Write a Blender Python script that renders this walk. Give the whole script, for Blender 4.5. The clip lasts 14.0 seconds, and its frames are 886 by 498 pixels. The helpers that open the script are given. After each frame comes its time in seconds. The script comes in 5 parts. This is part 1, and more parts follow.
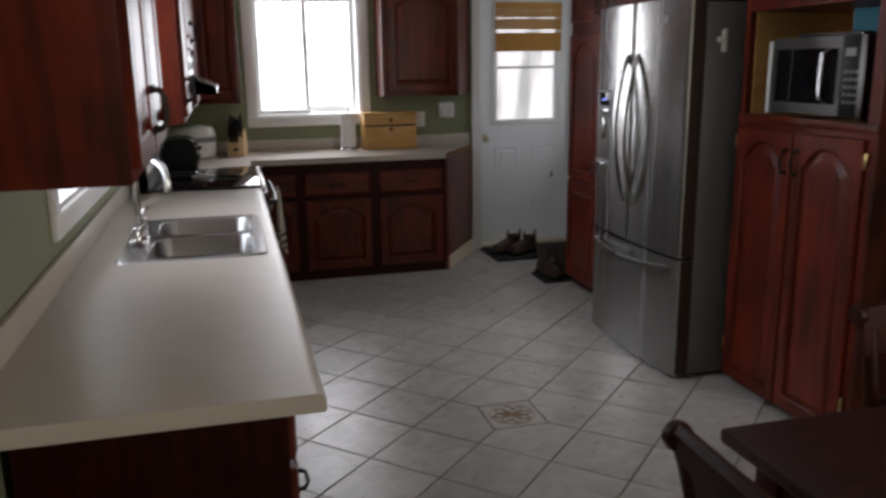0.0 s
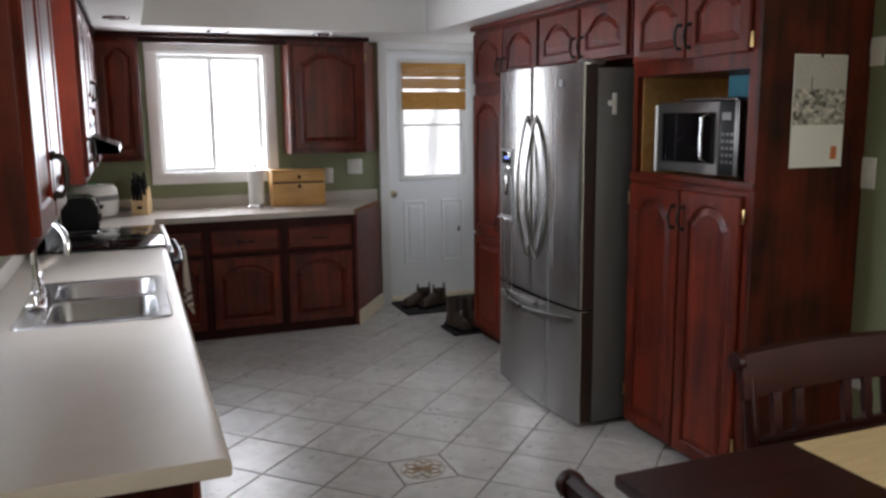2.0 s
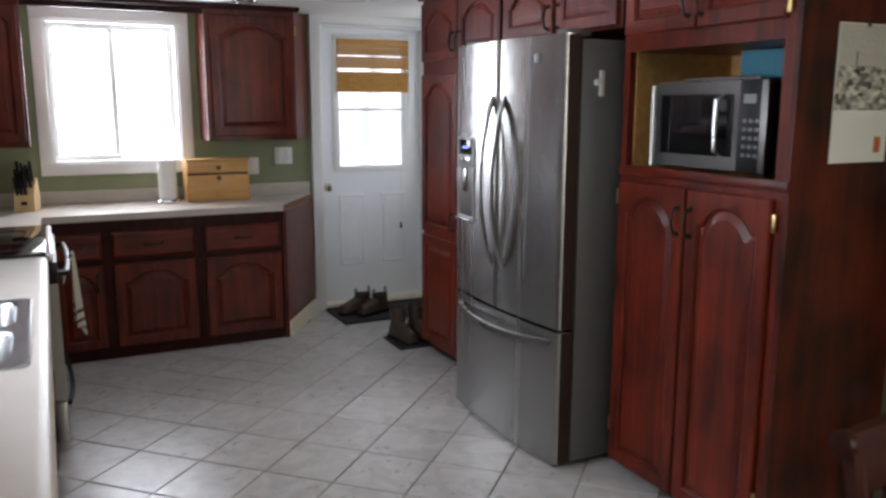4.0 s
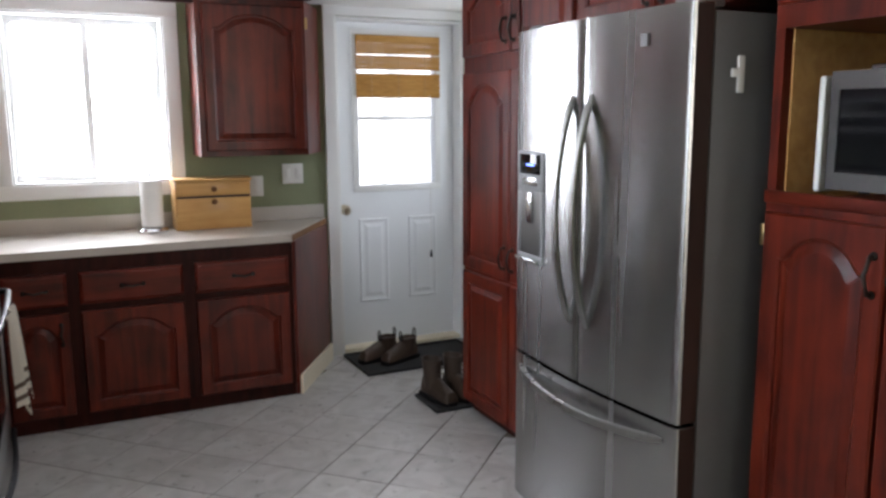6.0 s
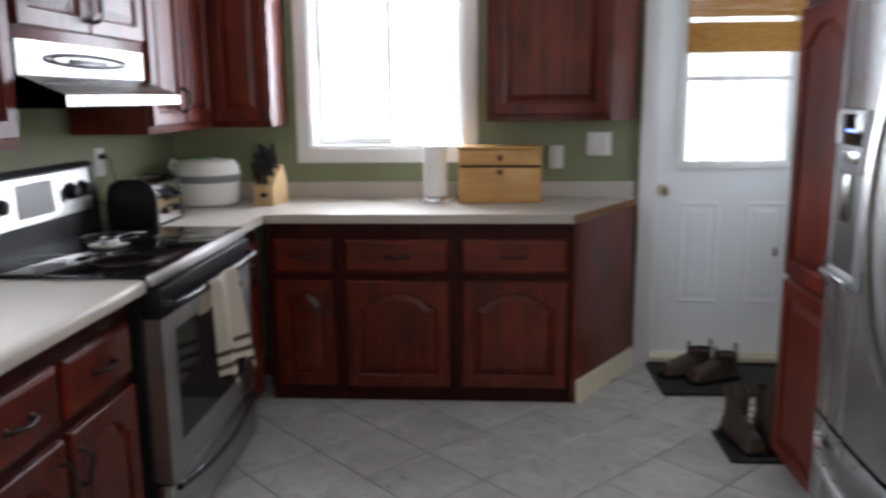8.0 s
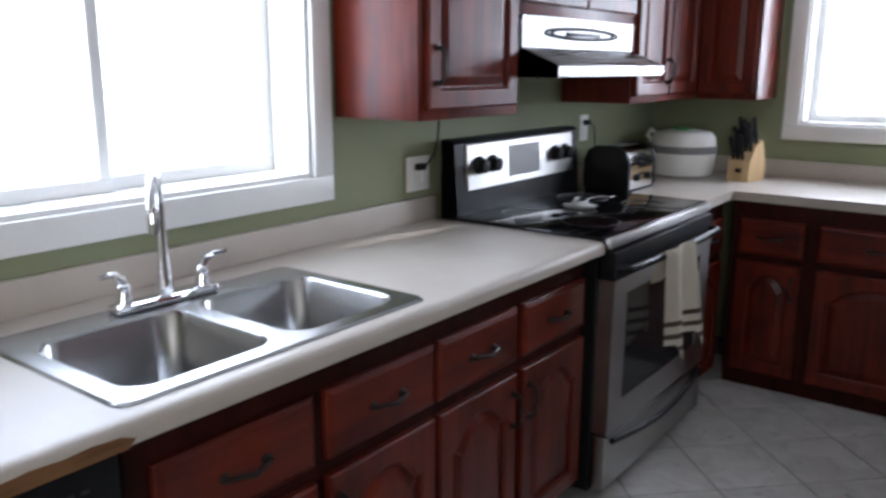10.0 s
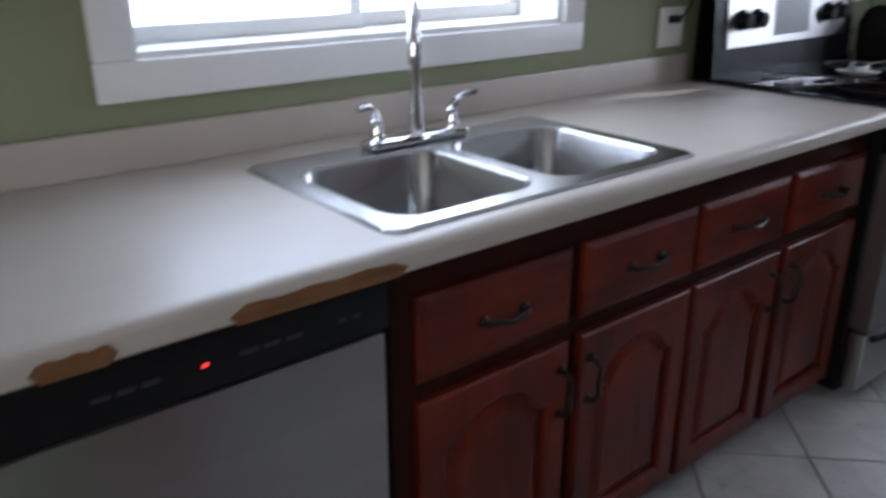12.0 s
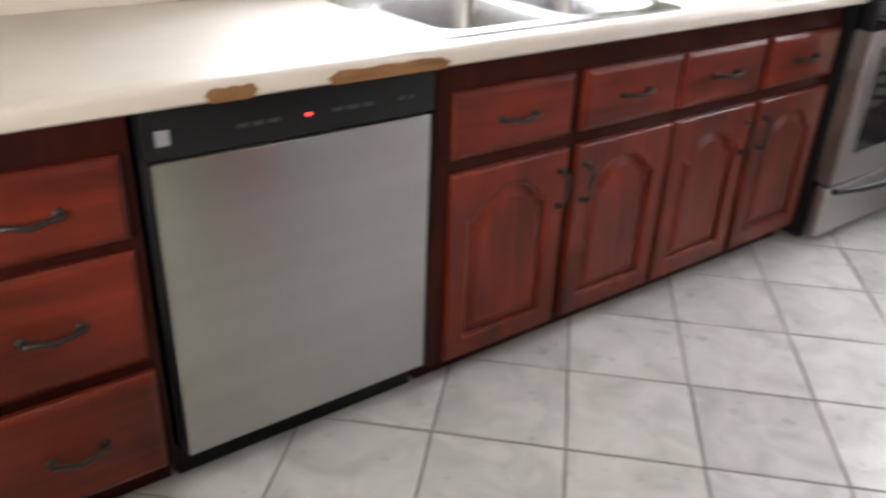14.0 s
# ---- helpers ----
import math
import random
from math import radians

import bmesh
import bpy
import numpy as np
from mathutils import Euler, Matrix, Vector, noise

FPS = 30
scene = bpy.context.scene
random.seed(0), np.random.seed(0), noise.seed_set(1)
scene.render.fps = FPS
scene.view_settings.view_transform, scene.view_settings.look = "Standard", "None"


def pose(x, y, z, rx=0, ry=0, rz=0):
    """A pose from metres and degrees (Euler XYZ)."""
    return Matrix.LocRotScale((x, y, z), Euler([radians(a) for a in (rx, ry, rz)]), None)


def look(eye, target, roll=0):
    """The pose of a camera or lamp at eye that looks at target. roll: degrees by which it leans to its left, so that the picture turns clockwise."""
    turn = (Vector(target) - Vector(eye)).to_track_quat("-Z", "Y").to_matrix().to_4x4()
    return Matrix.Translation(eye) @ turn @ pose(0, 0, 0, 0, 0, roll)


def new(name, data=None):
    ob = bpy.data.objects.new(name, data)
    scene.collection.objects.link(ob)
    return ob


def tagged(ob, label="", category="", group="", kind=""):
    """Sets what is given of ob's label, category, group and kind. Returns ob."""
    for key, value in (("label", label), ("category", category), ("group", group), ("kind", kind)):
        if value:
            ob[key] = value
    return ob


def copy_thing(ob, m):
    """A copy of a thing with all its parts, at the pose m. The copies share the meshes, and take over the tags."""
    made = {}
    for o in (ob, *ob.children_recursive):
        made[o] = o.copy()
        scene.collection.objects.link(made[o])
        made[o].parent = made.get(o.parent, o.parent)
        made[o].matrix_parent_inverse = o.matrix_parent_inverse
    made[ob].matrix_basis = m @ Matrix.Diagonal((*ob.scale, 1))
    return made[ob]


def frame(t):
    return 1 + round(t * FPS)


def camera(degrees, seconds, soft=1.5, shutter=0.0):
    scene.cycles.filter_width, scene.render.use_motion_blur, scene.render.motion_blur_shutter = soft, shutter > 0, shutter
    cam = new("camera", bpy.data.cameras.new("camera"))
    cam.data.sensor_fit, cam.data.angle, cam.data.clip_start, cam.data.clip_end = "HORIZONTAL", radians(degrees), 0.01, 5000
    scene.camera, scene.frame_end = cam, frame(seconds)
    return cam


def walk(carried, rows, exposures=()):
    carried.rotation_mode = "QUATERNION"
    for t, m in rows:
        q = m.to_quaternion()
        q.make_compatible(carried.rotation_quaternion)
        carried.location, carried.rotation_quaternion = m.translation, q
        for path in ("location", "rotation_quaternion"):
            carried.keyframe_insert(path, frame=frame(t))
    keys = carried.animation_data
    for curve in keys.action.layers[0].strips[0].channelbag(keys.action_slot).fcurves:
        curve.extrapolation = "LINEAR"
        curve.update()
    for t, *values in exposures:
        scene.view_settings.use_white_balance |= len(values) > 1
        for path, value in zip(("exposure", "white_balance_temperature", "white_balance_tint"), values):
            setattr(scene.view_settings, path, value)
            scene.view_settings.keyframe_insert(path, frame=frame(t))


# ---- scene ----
cam = camera(57.9, 14.0, soft=2.7, shutter=0.5)
EXPOSURES = [(0, -1.0, 6550, 16), (0.5, -0.65, 6450, 16), (1, -0.38, 6450, 16), (2.5, -0.38, 6350, 15), (4, -0.08, 6250, 15), (6.5, 0.22, 6200, 14), (7.5, 0.04, 6150, 14), (9, 0.1, 6000, 14),
             (11.5, -0.7, 5550, 15), (12.2, -0.48, 5650, 15), (13, 0.48, 6250, 14), (13.5, 1.12, 6400, 14), (14, 1.32, 6400, 14)]
PATH = [
    (0, (0.523, 0.248, 1.501), (1.018, 2.133, 1.052), -0.8),
    (0.5, (0.52, 0.191, 1.544), (1.142, 2.053, 1.161), -1.1),
    (1, (0.515, 0.176, 1.551), (1.194, 2.034, 1.256), -0.4),
    (1.5, (0.521, 0.169, 1.539), (1.223, 2.018, 1.246), -0.7),
    (2, (0.526, 0.182, 1.534), (1.237, 2.023, 1.209), -0.6),
    (2.5, (0.526, 0.218, 1.513), (1.259, 2.042, 1.144), 0.4),
    (3, (0.619, 0.407, 1.489), (1.399, 2.211, 1.122), 0.3),
    (3.5, (0.7, 0.619, 1.489), (1.46, 2.431, 1.114), 0.8),
    (4, (0.696, 0.868, 1.504), (1.567, 2.633, 1.15), 0.1),
    (6.5, (1.212, 1.949, 1.478), (2.022, 3.75, 1.161), -0.7),
    (7, (1.498, 2.069, 1.504), (1.953, 3.986, 1.16), 0.5),
    (7.5, (1.645, 2.178, 1.458), (1.797, 4.136, 1.08), 0.6),
    (8, (1.667, 2.356, 1.391), (1.543, 4.317, 1.017), -0.5),
    (8.5, (1.707, 2.396, 1.405), (1.184, 4.286, 1.014), 0.9),
    (9, (1.758, 2.375, 1.415), (0.936, 4.16, 1.04), 1.1),
    (11.5, (1.568, 2.335, 1.33), (0.176, 3.622, 0.692), -0.7),
    (12, (1.529, 2.322, 1.285), (0.079, 3.5, 0.571), 0.0),
    (12.5, (1.642, 2.227, 1.253), (0.04, 3.066, 0.399), 2.0),
    (13, (1.782, 2.135, 1.243), (0.199, 2.803, 0.219), 1.7),
    (13.5, (1.84, 2.012, 1.224), (0.296, 2.816, 0.239), 1.5),
    (14, (1.931, 1.999, 1.251), (0.516, 3.072, 0.331), 2.4),
]
walk(cam, [(t, look(eye, target, roll)) for t, eye, target, roll in PATH], EXPOSURES)

# ---- world, sun and window light ----
world = bpy.data.worlds.new("world")
scene.world = world
world.use_nodes = True
wn = world.node_tree.nodes
sky = wn.new("ShaderNodeTexSky")
sky.sky_type, sky.sun_disc = "NISHITA", False
sky.sun_elevation, sky.sun_rotation = radians(38), radians(194)
world.node_tree.links.new(sky.outputs[0], wn["Background"].inputs[0])
wn["Background"].inputs[1].default_value = 0.12
sun = new("sun", bpy.data.lights.new("sun", "SUN"))
sun.data.energy, sun.data.angle, sun.data.color = 3.0, radians(0.5), (1, 0.95, 0.88)
sun.matrix_world = look((-5, -20, 16), (0, 0, 0))


def window_light(name, m, w, h, watts, color):
    lamp = new(name, bpy.data.lights.new(name, "AREA"))
    lamp.data.shape, lamp.data.size, lamp.data.size_y = "RECTANGLE", w, h
    lamp.data.energy, lamp.data.color = watts, color
    lamp.matrix_world = m
    return lamp


window_light("far_window_light", look((1.125, 6.72, 1.58), (1.125, 5, 2.0)), 0.80, 0.92, 36, (0.92, 0.96, 1.0))
window_light("sink_window_light", look((-0.32, 3.60, 1.56), (1, 3.55, 1.84)), 1.9, 1.35, 74, (0.86, 0.93, 1.0))
window_light("entry_window_light", look((3.66, 5.93, 1.45), (2.6, 6.2, 1.35)), 0.6, 0.9, 9, (0.92, 0.96, 1.0))
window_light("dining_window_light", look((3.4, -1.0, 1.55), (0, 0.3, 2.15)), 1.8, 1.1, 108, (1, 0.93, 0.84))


# ---- materials ----
def material(name):
    m = bpy.data.materials.new(name)
    m.use_nodes = True
    return m, m.node_tree.nodes, m.node_tree.links, m.node_tree.nodes["Principled BSDF"]


def plain(name, color, rough=0.5, metal=0.0, var=0.15, scale=14.0, bump=0.05, coat=0.0, stretch=(1, 1, 1), gloss=0.5):
    """A surface with mottling at two scales and fine relief."""
    m, n, l, b = material(name)
    tc, mp = n.new("ShaderNodeTexCoord"), n.new("ShaderNodeMapping")
    mp.inputs["Scale"].default_value = stretch
    l.new(tc.outputs["Object"], mp.inputs[0])
    a, c = n.new("ShaderNodeTexNoise"), n.new("ShaderNodeTexNoise")
    a.inputs["Scale"].default_value, a.inputs["Detail"].default_value = scale * 0.25, 3
    c.inputs["Scale"].default_value, c.inputs["Detail"].default_value = scale * 8, 4
    l.new(mp.outputs[0], a.inputs[0]), l.new(mp.outputs[0], c.inputs[0])
    add = n.new("ShaderNodeMath")
    add.operation = "ADD"
    l.new(a.outputs[0], add.inputs[0]), l.new(c.outputs[0], add.inputs[1])
    ramp = n.new("ShaderNodeMapRange")
    ramp.inputs[1].default_value, ramp.inputs[2].default_value = 0.6, 1.4
    ramp.inputs[3].default_value, ramp.inputs[4].default_value = 1 - var, 1 + var
    l.new(add.outputs[0], ramp.inputs[0])
    mul = n.new("ShaderNodeVectorMath")
    mul.operation = "SCALE"
    mul.inputs[0].default_value = color
    l.new(ramp.outputs[0], mul.inputs["Scale"])
    l.new(mul.outputs[0], b.inputs["Base Color"])
    b.inputs["Roughness"].default_value, b.inputs["Metallic"].default_value = rough, metal
    b.inputs["Coat Weight"].default_value, b.inputs["Coat Roughness"].default_value = coat, 0.15
    b.inputs["Specular IOR Level"].default_value = gloss
    if bump:
        bp = n.new("ShaderNodeBump")
        bp.inputs["Strength"].default_value, bp.inputs["Distance"].default_value = bump, 0.004
        l.new(c.outputs[0], bp.inputs["Height"])
        l.new(bp.outputs[0], b.inputs["Normal"])
    return m


def wood(name, dark, light, grain="z", scale=1.0, rough=0.36, coat=0.03, knots=0.8, gloss=0.28):
    """Stained wood: grain drawn out along one axis, blotchy stain over it."""
    m, n, l, b = material(name)
    tc, mp, info = n.new("ShaderNodeTexCoord"), n.new("ShaderNodeMapping"), n.new("ShaderNodeObjectInfo")
    mp.inputs["Scale"].default_value = [0.9 * scale if a == grain else 11 * scale for a in "xyz"]
    off = n.new("ShaderNodeVectorMath")
    off.operation = "ADD"
    sc = n.new("ShaderNodeMath")
    sc.operation = "MULTIPLY"
    sc.inputs[1].default_value = 23.0
    l.new(info.outputs["Random"], sc.inputs[0])
    l.new(tc.outputs["Object"], off.inputs[0]), l.new(sc.outputs[0], off.inputs[1])
    l.new(off.outputs[0], mp.inputs[0])
    g = n.new("ShaderNodeTexNoise")
    g.inputs["Scale"].default_value, g.inputs["Detail"].default_value, g.inputs["Distortion"].default_value = 2.2, 6, 0.6
    l.new(mp.outputs[0], g.inputs[0])
    s = n.new("ShaderNodeTexNoise")
    s.inputs["Scale"].default_value, s.inputs["Detail"].default_value = 5 * scale, 3
    l.new(off.outputs[0], s.inputs[0])
    mix = n.new("ShaderNodeMath")
    mix.operation = "MULTIPLY_ADD"
    mix.inputs[1].default_value = knots
    l.new(s.outputs[0], mix.inputs[0]), l.new(g.outputs[0], mix.inputs[2])
    span = n.new("ShaderNodeMapRange")
    span.inputs[1].default_value, span.inputs[2].default_value = 0.5 + 0.5 * knots - 0.34, 0.5 + 0.5 * knots + 0.36
    ramp = n.new("ShaderNodeValToRGB")
    ramp.color_ramp.elements[0].color, ramp.color_ramp.elements[1].color = (*dark, 1), (*light, 1)
    l.new(mix.outputs[0], span.inputs[0]), l.new(span.outputs[0], ramp.inputs[0])
    l.new(ramp.outputs[0], b.inputs["Base Color"])
    b.inputs["Roughness"].default_value = rough
    b.inputs["Specular IOR Level"].default_value = gloss
    b.inputs["Coat Weight"].default_value, b.inputs["Coat Roughness"].default_value = coat, 0.22
    bp = n.new("ShaderNodeBump")
    bp.inputs["Strength"].default_value, bp.inputs["Distance"].default_value = 0.07, 0.002
    l.new(g.outputs[0], bp.inputs["Height"])
    l.new(bp.outputs[0], b.inputs["Normal"])
    return m


def brushed(name, color, rough, along):
    """Brushed stainless steel: its highlights drawn out across the brushing, faint streaks along one axis."""
    m, n, l, b = material(name)
    tc, mp, g = n.new("ShaderNodeTexCoord"), n.new("ShaderNodeMapping"), n.new("ShaderNodeTexNoise")
    mp.inputs["Scale"].default_value = [0.6 if a == along else 14 for a in "xyz"]
    l.new(tc.outputs["Object"], mp.inputs[0]), l.new(mp.outputs[0], g.inputs[0])
    g.inputs["Scale"].default_value, g.inputs["Detail"].default_value = 1, 2
    r = n.new("ShaderNodeMapRange")
    r.inputs[1].default_value, r.inputs[2].default_value = 0.3, 0.7
    r.inputs[3].default_value, r.inputs[4].default_value = rough - 0.02, rough + 0.03
    l.new(g.outputs[0], r.inputs[0]), l.new(r.outputs[0], b.inputs["Roughness"])
    v = n.new("ShaderNodeMapRange")
    v.inputs[1].default_value, v.inputs[2].default_value = 0.3, 0.7
    v.inputs[3].default_value, v.inputs[4].default_value = 0.94, 1.05
    mul = n.new("ShaderNodeVectorMath")
    mul.operation = "SCALE"
    mul.inputs[0].default_value = color
    l.new(g.outputs[0], v.inputs[0]), l.new(v.outputs[0], mul.inputs["Scale"]), l.new(mul.outputs[0], b.inputs["Base Color"])
    b.inputs["Metallic"].default_value = 1
    tan = n.new("ShaderNodeCombineXYZ")
    tan.inputs["Y" if along == "y" else "Z"].default_value = 1
    l.new(tan.outputs[0], b.inputs["Tangent"])
    b.inputs["Anisotropic"].default_value = 0.75
    return m


def glowing(name, color, strength):
    m, n, l, b = material(name)
    b.inputs["Base Color"].default_value = (*color, 1)
    b.inputs["Emission Color"].default_value, b.inputs["Emission Strength"].default_value = (*color, 1), strength
    return m


def tile_material():
    """Glazed floor tile: marbled grey-beige, each tile a little different."""
    m, n, l, b = material("floor_tile")
    tc, info = n.new("ShaderNodeTexCoord"), n.new("ShaderNodeObjectInfo")
    off = n.new("ShaderNodeVectorMath")
    off.operation = "ADD"
    sc = n.new("ShaderNodeMath")
    sc.operation = "MULTIPLY"
    sc.inputs[1].default_value = 31
    l.new(info.outputs["Random"], sc.inputs[0])
    l.new(tc.outputs["Object"], off.inputs[0]), l.new(sc.outputs[0], off.inputs[1])
    a, v = n.new("ShaderNodeTexNoise"), n.new("ShaderNodeTexNoise")
    a.inputs["Scale"].default_value, a.inputs["Detail"].default_value, a.inputs["Distortion"].default_value = 7, 6, 1.2
    v.inputs["Scale"].default_value, v.inputs["Detail"].default_value = 22, 4
    l.new(off.outputs[0], a.inputs[0]), l.new(off.outputs[0], v.inputs[0])
    ramp = n.new("ShaderNodeValToRGB")
    e = ramp.color_ramp.elements
    e[0].position, e[0].color = 0.3, (0.375, 0.36, 0.335, 1)
    e[1].position, e[1].color = 0.65, (0.51, 0.495, 0.47, 1)
    l.new(a.outputs[0], ramp.inputs[0])
    hue = n.new("ShaderNodeHueSaturation")
    mr = n.new("ShaderNodeMapRange")
    mr.inputs[3].default_value, mr.inputs[4].default_value = 0.92, 1.06
    l.new(info.outputs["Random"], mr.inputs[0]), l.new(mr.outputs[0], hue.inputs["Value"])
    l.new(ramp.outputs[0], hue.inputs["Color"]), l.new(hue.outputs[0], b.inputs["Base Color"])
    r = n.new("ShaderNodeMapRange")
    r.inputs[3].default_value, r.inputs[4].default_value = 0.2, 0.42
    l.new(v.outputs[0], r.inputs[0]), l.new(r.outputs[0], b.inputs["Roughness"])
    bp = n.new("ShaderNodeBump")
    bp.inputs["Strength"].default_value, bp.inputs["Distance"].default_value = 0.12, 0.004
    l.new(a.outputs[0], bp.inputs["Height"]), l.new(bp.outputs[0], b.inputs["Normal"])
    return m


def glass_material():
    m, n, l, b = material("window_glass")
    b.inputs["Base Color"].default_value = (1, 1, 1, 1)
    b.inputs["Roughness"].default_value, b.inputs["Transmission Weight"].default_value, b.inputs["IOR"].default_value = 0.0, 1.0, 1.05
    return m


RED_D, RED_L = (0.028, 0.0036, 0.0022), (0.165, 0.0195, 0.0068)
WOOD = wood("cherry_stained_wood", RED_D, RED_L, "z")
WOODX = wood("cherry_stained_wood_level", RED_D, RED_L, "x")
WOODY = wood("cherry_stained_wood_deep", RED_D, RED_L, "y")
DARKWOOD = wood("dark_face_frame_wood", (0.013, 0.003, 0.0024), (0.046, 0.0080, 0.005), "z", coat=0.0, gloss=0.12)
BLOTCHY = wood("blotchy_cherry_stain", (0.012, 0.0024, 0.0017), (0.12, 0.018, 0.008), "z", scale=0.8, knots=1.3)
TABLEWOOD = wood("mahogany_table_wood", (0.011, 0.003, 0.0022), (0.044, 0.0085, 0.005), "x", rough=0.4, coat=0.0, gloss=0.2)
PINE = wood("honey_pine", (0.42, 0.21, 0.06), (0.66, 0.40, 0.15), "x", rough=0.4, coat=0.2)
PALEWOOD = wood("pale_beech", (0.5, 0.33, 0.16), (0.68, 0.50, 0.28), "z", rough=0.45, coat=0.1)
RAWPLY = wood("bare_chipboard", (0.12, 0.055, 0.02), (0.22, 0.11, 0.045), "y", scale=3, rough=0.8, coat=0)
LAMINATE = plain("cream_laminate", (0.45, 0.405, 0.35), 0.38, var=0.06, scale=40, bump=0.015, gloss=0.4)
GREEN = plain("sage_green_paint", (0.23, 0.25, 0.145), 0.75, var=0.05, scale=10, bump=0.12)
WHITE = plain("white_trim_paint", (0.8, 0.8, 0.78), 0.4, var=0.03, bump=0.03)
DOORWHITE = plain("white_door_paint", (0.85, 0.87, 0.88), 0.42, var=0.03, bump=0.03)
CREAM = plain("cream_baseboard_paint", (0.74, 0.66, 0.5), 0.45, var=0.05, bump=0.03)
CEIL = plain("ceiling_paint", (0.78, 0.77, 0.74), 0.85, var=0.03, scale=20, bump=0.15)
GROUT = plain("grey_brown_grout", (0.17, 0.14, 0.11), 0.9, var=0.3, scale=30, bump=0.3)
TILE = tile_material()
STEEL_Z = brushed("brushed_steel", (0.36, 0.357, 0.35), 0.25, "z")
STEEL_X = brushed("brushed_steel_level", (0.45, 0.44, 0.425), 0.34, "x")
STEEL_Y = brushed("brushed_steel_deep", (0.33, 0.325, 0.315), 0.28, "y")
SINKSTEEL = plain("satin_sink_steel", (0.44, 0.44, 0.44), 0.25, metal=1.0, var=0.08, scale=40, bump=0.02)
CHROME = plain("chrome", (0.78, 0.78, 0.8), 0.07, metal=1.0, var=0.03, bump=0)
BRONZE = plain("dark_bronze", (0.03, 0.024, 0.02), 0.45, metal=0.6, var=0.3, bump=0.05)
BRASS = plain("aged_brass", (0.55, 0.4, 0.18), 0.3, metal=1.0, var=0.2)
NICKEL = plain("satin_nickel", (0.74, 0.67, 0.52), 0.3, metal=1.0, var=0.1)
DARKSTEEL = plain("dark_satin_steel", (0.22, 0.215, 0.21), 0.3, metal=1.0, var=0.05, bump=0.01)
DRUM = plain("satin_drum_steel", (0.62, 0.61, 0.59), 0.28, metal=1.0, var=0.05, bump=0.01)
# fridge door edge plastic; also colours the shade strip on the bread box
DOOREDGE_GAPSHADE = plain("dark_brown_plastic_and_gap_shade", (0.03, 0.016, 0.012), 0.4, var=0.1, bump=0.02, gloss=0.3)
GREYCASE = plain("grey_appliance_enamel", (0.11, 0.108, 0.105), 0.45, var=0.05, bump=0.06)
BLACK = plain("black_plastic", (0.007, 0.007, 0.008), 0.4, var=0.15, bump=0.02, gloss=0.22)
BUTTON = plain("charcoal_button_print", (0.03, 0.03, 0.031), 0.5, var=0.1, bump=0.02)
BLACKGLASS = plain("black_glass", (0.006, 0.006, 0.007), 0.05, var=0.1, bump=0, gloss=0.3)
DARKGLASS = plain("dark_oven_glass", (0.02, 0.021, 0.022), 0.08, var=0.1, bump=0)
RUBBER = plain("black_rubber_mat", (0.018, 0.018, 0.018), 0.8, var=0.3, scale=40, bump=0.4)
LEATHER = plain("brown_boot_leather", (0.055, 0.032, 0.02), 0.5, var=0.4, scale=20, bump=0.3)
LEATHER2 = plain("dark_boot_leather", (0.045, 0.027, 0.016), 0.5, var=0.4, scale=20, bump=0.3)
PAPER = plain("white_paper", (0.8, 0.79, 0.76), 0.85, var=0.03, scale=30, bump=0.1)
PLASTICW = plain("white_plastic", (0.76, 0.75, 0.71), 0.35, var=0.03, bump=0.02)
PLASTICG = plain("grey_plastic", (0.2, 0.2, 0.2), 0.4, var=0.08, bump=0.02)
BAMBOO = wood("bamboo_slats", (0.36, 0.17, 0.04), (0.60, 0.34, 0.10), "x", scale=4, rough=0.55, coat=0.05)
GLASS = glass_material()


# ---- mesh helpers ----
def box(bm, x0, x1, y0, y1, z0, z1, bevel=0.0, seg=2):
    """A box from corner to corner, its edges rounded by bevel."""
    r = bmesh.ops.create_cube(bm, size=1)
    vs = r["verts"]
    for v in vs:
        v.co = Vector((x0 + (v.co.x + 0.5) * (x1 - x0), y0 + (v.co.y + 0.5) * (y1 - y0), z0 + (v.co.z + 0.5) * (z1 - z0)))
    if bevel:
        es = list({e for v in vs for e in v.link_edges})
        bmesh.ops.bevel(bm, geom=es, offset=bevel, segments=seg, affect="EDGES", profile=0.5)
    return bm


def boxes(*rows, bevel=0.0):
    bm = bmesh.new()
    for r in rows:
        box(bm, *r, bevel=bevel)
    return bm


def tube(bm, pts, r, seg=8, radii=None):
    """A round rod along points."""
    pts = [Vector(p) for p in pts]
    rings, up = [], None
    for i, p in enumerate(pts):
        d = (pts[min(i + 1, len(pts) - 1)] - pts[max(i - 1, 0)]).normalized()
        side = d.orthogonal().normalized() if up is None else (up - d * up.dot(d)).normalized()
        up = side
        o = d.cross(side)
        rr = radii[i] if radii else r
        rings.append([bm.verts.new(p + (side * math.cos(a) + o * math.sin(a)) * rr) for a in [2 * math.pi * k / seg for k in range(seg)]])
    for a, b in zip(rings, rings[1:]):
        for k in range(seg):
            bm.faces.new((a[k], a[(k + 1) % seg], b[(k + 1) % seg], b[k]))
    bm.faces.new(rings[0][::-1]), bm.faces.new(rings[-1])
    return bm


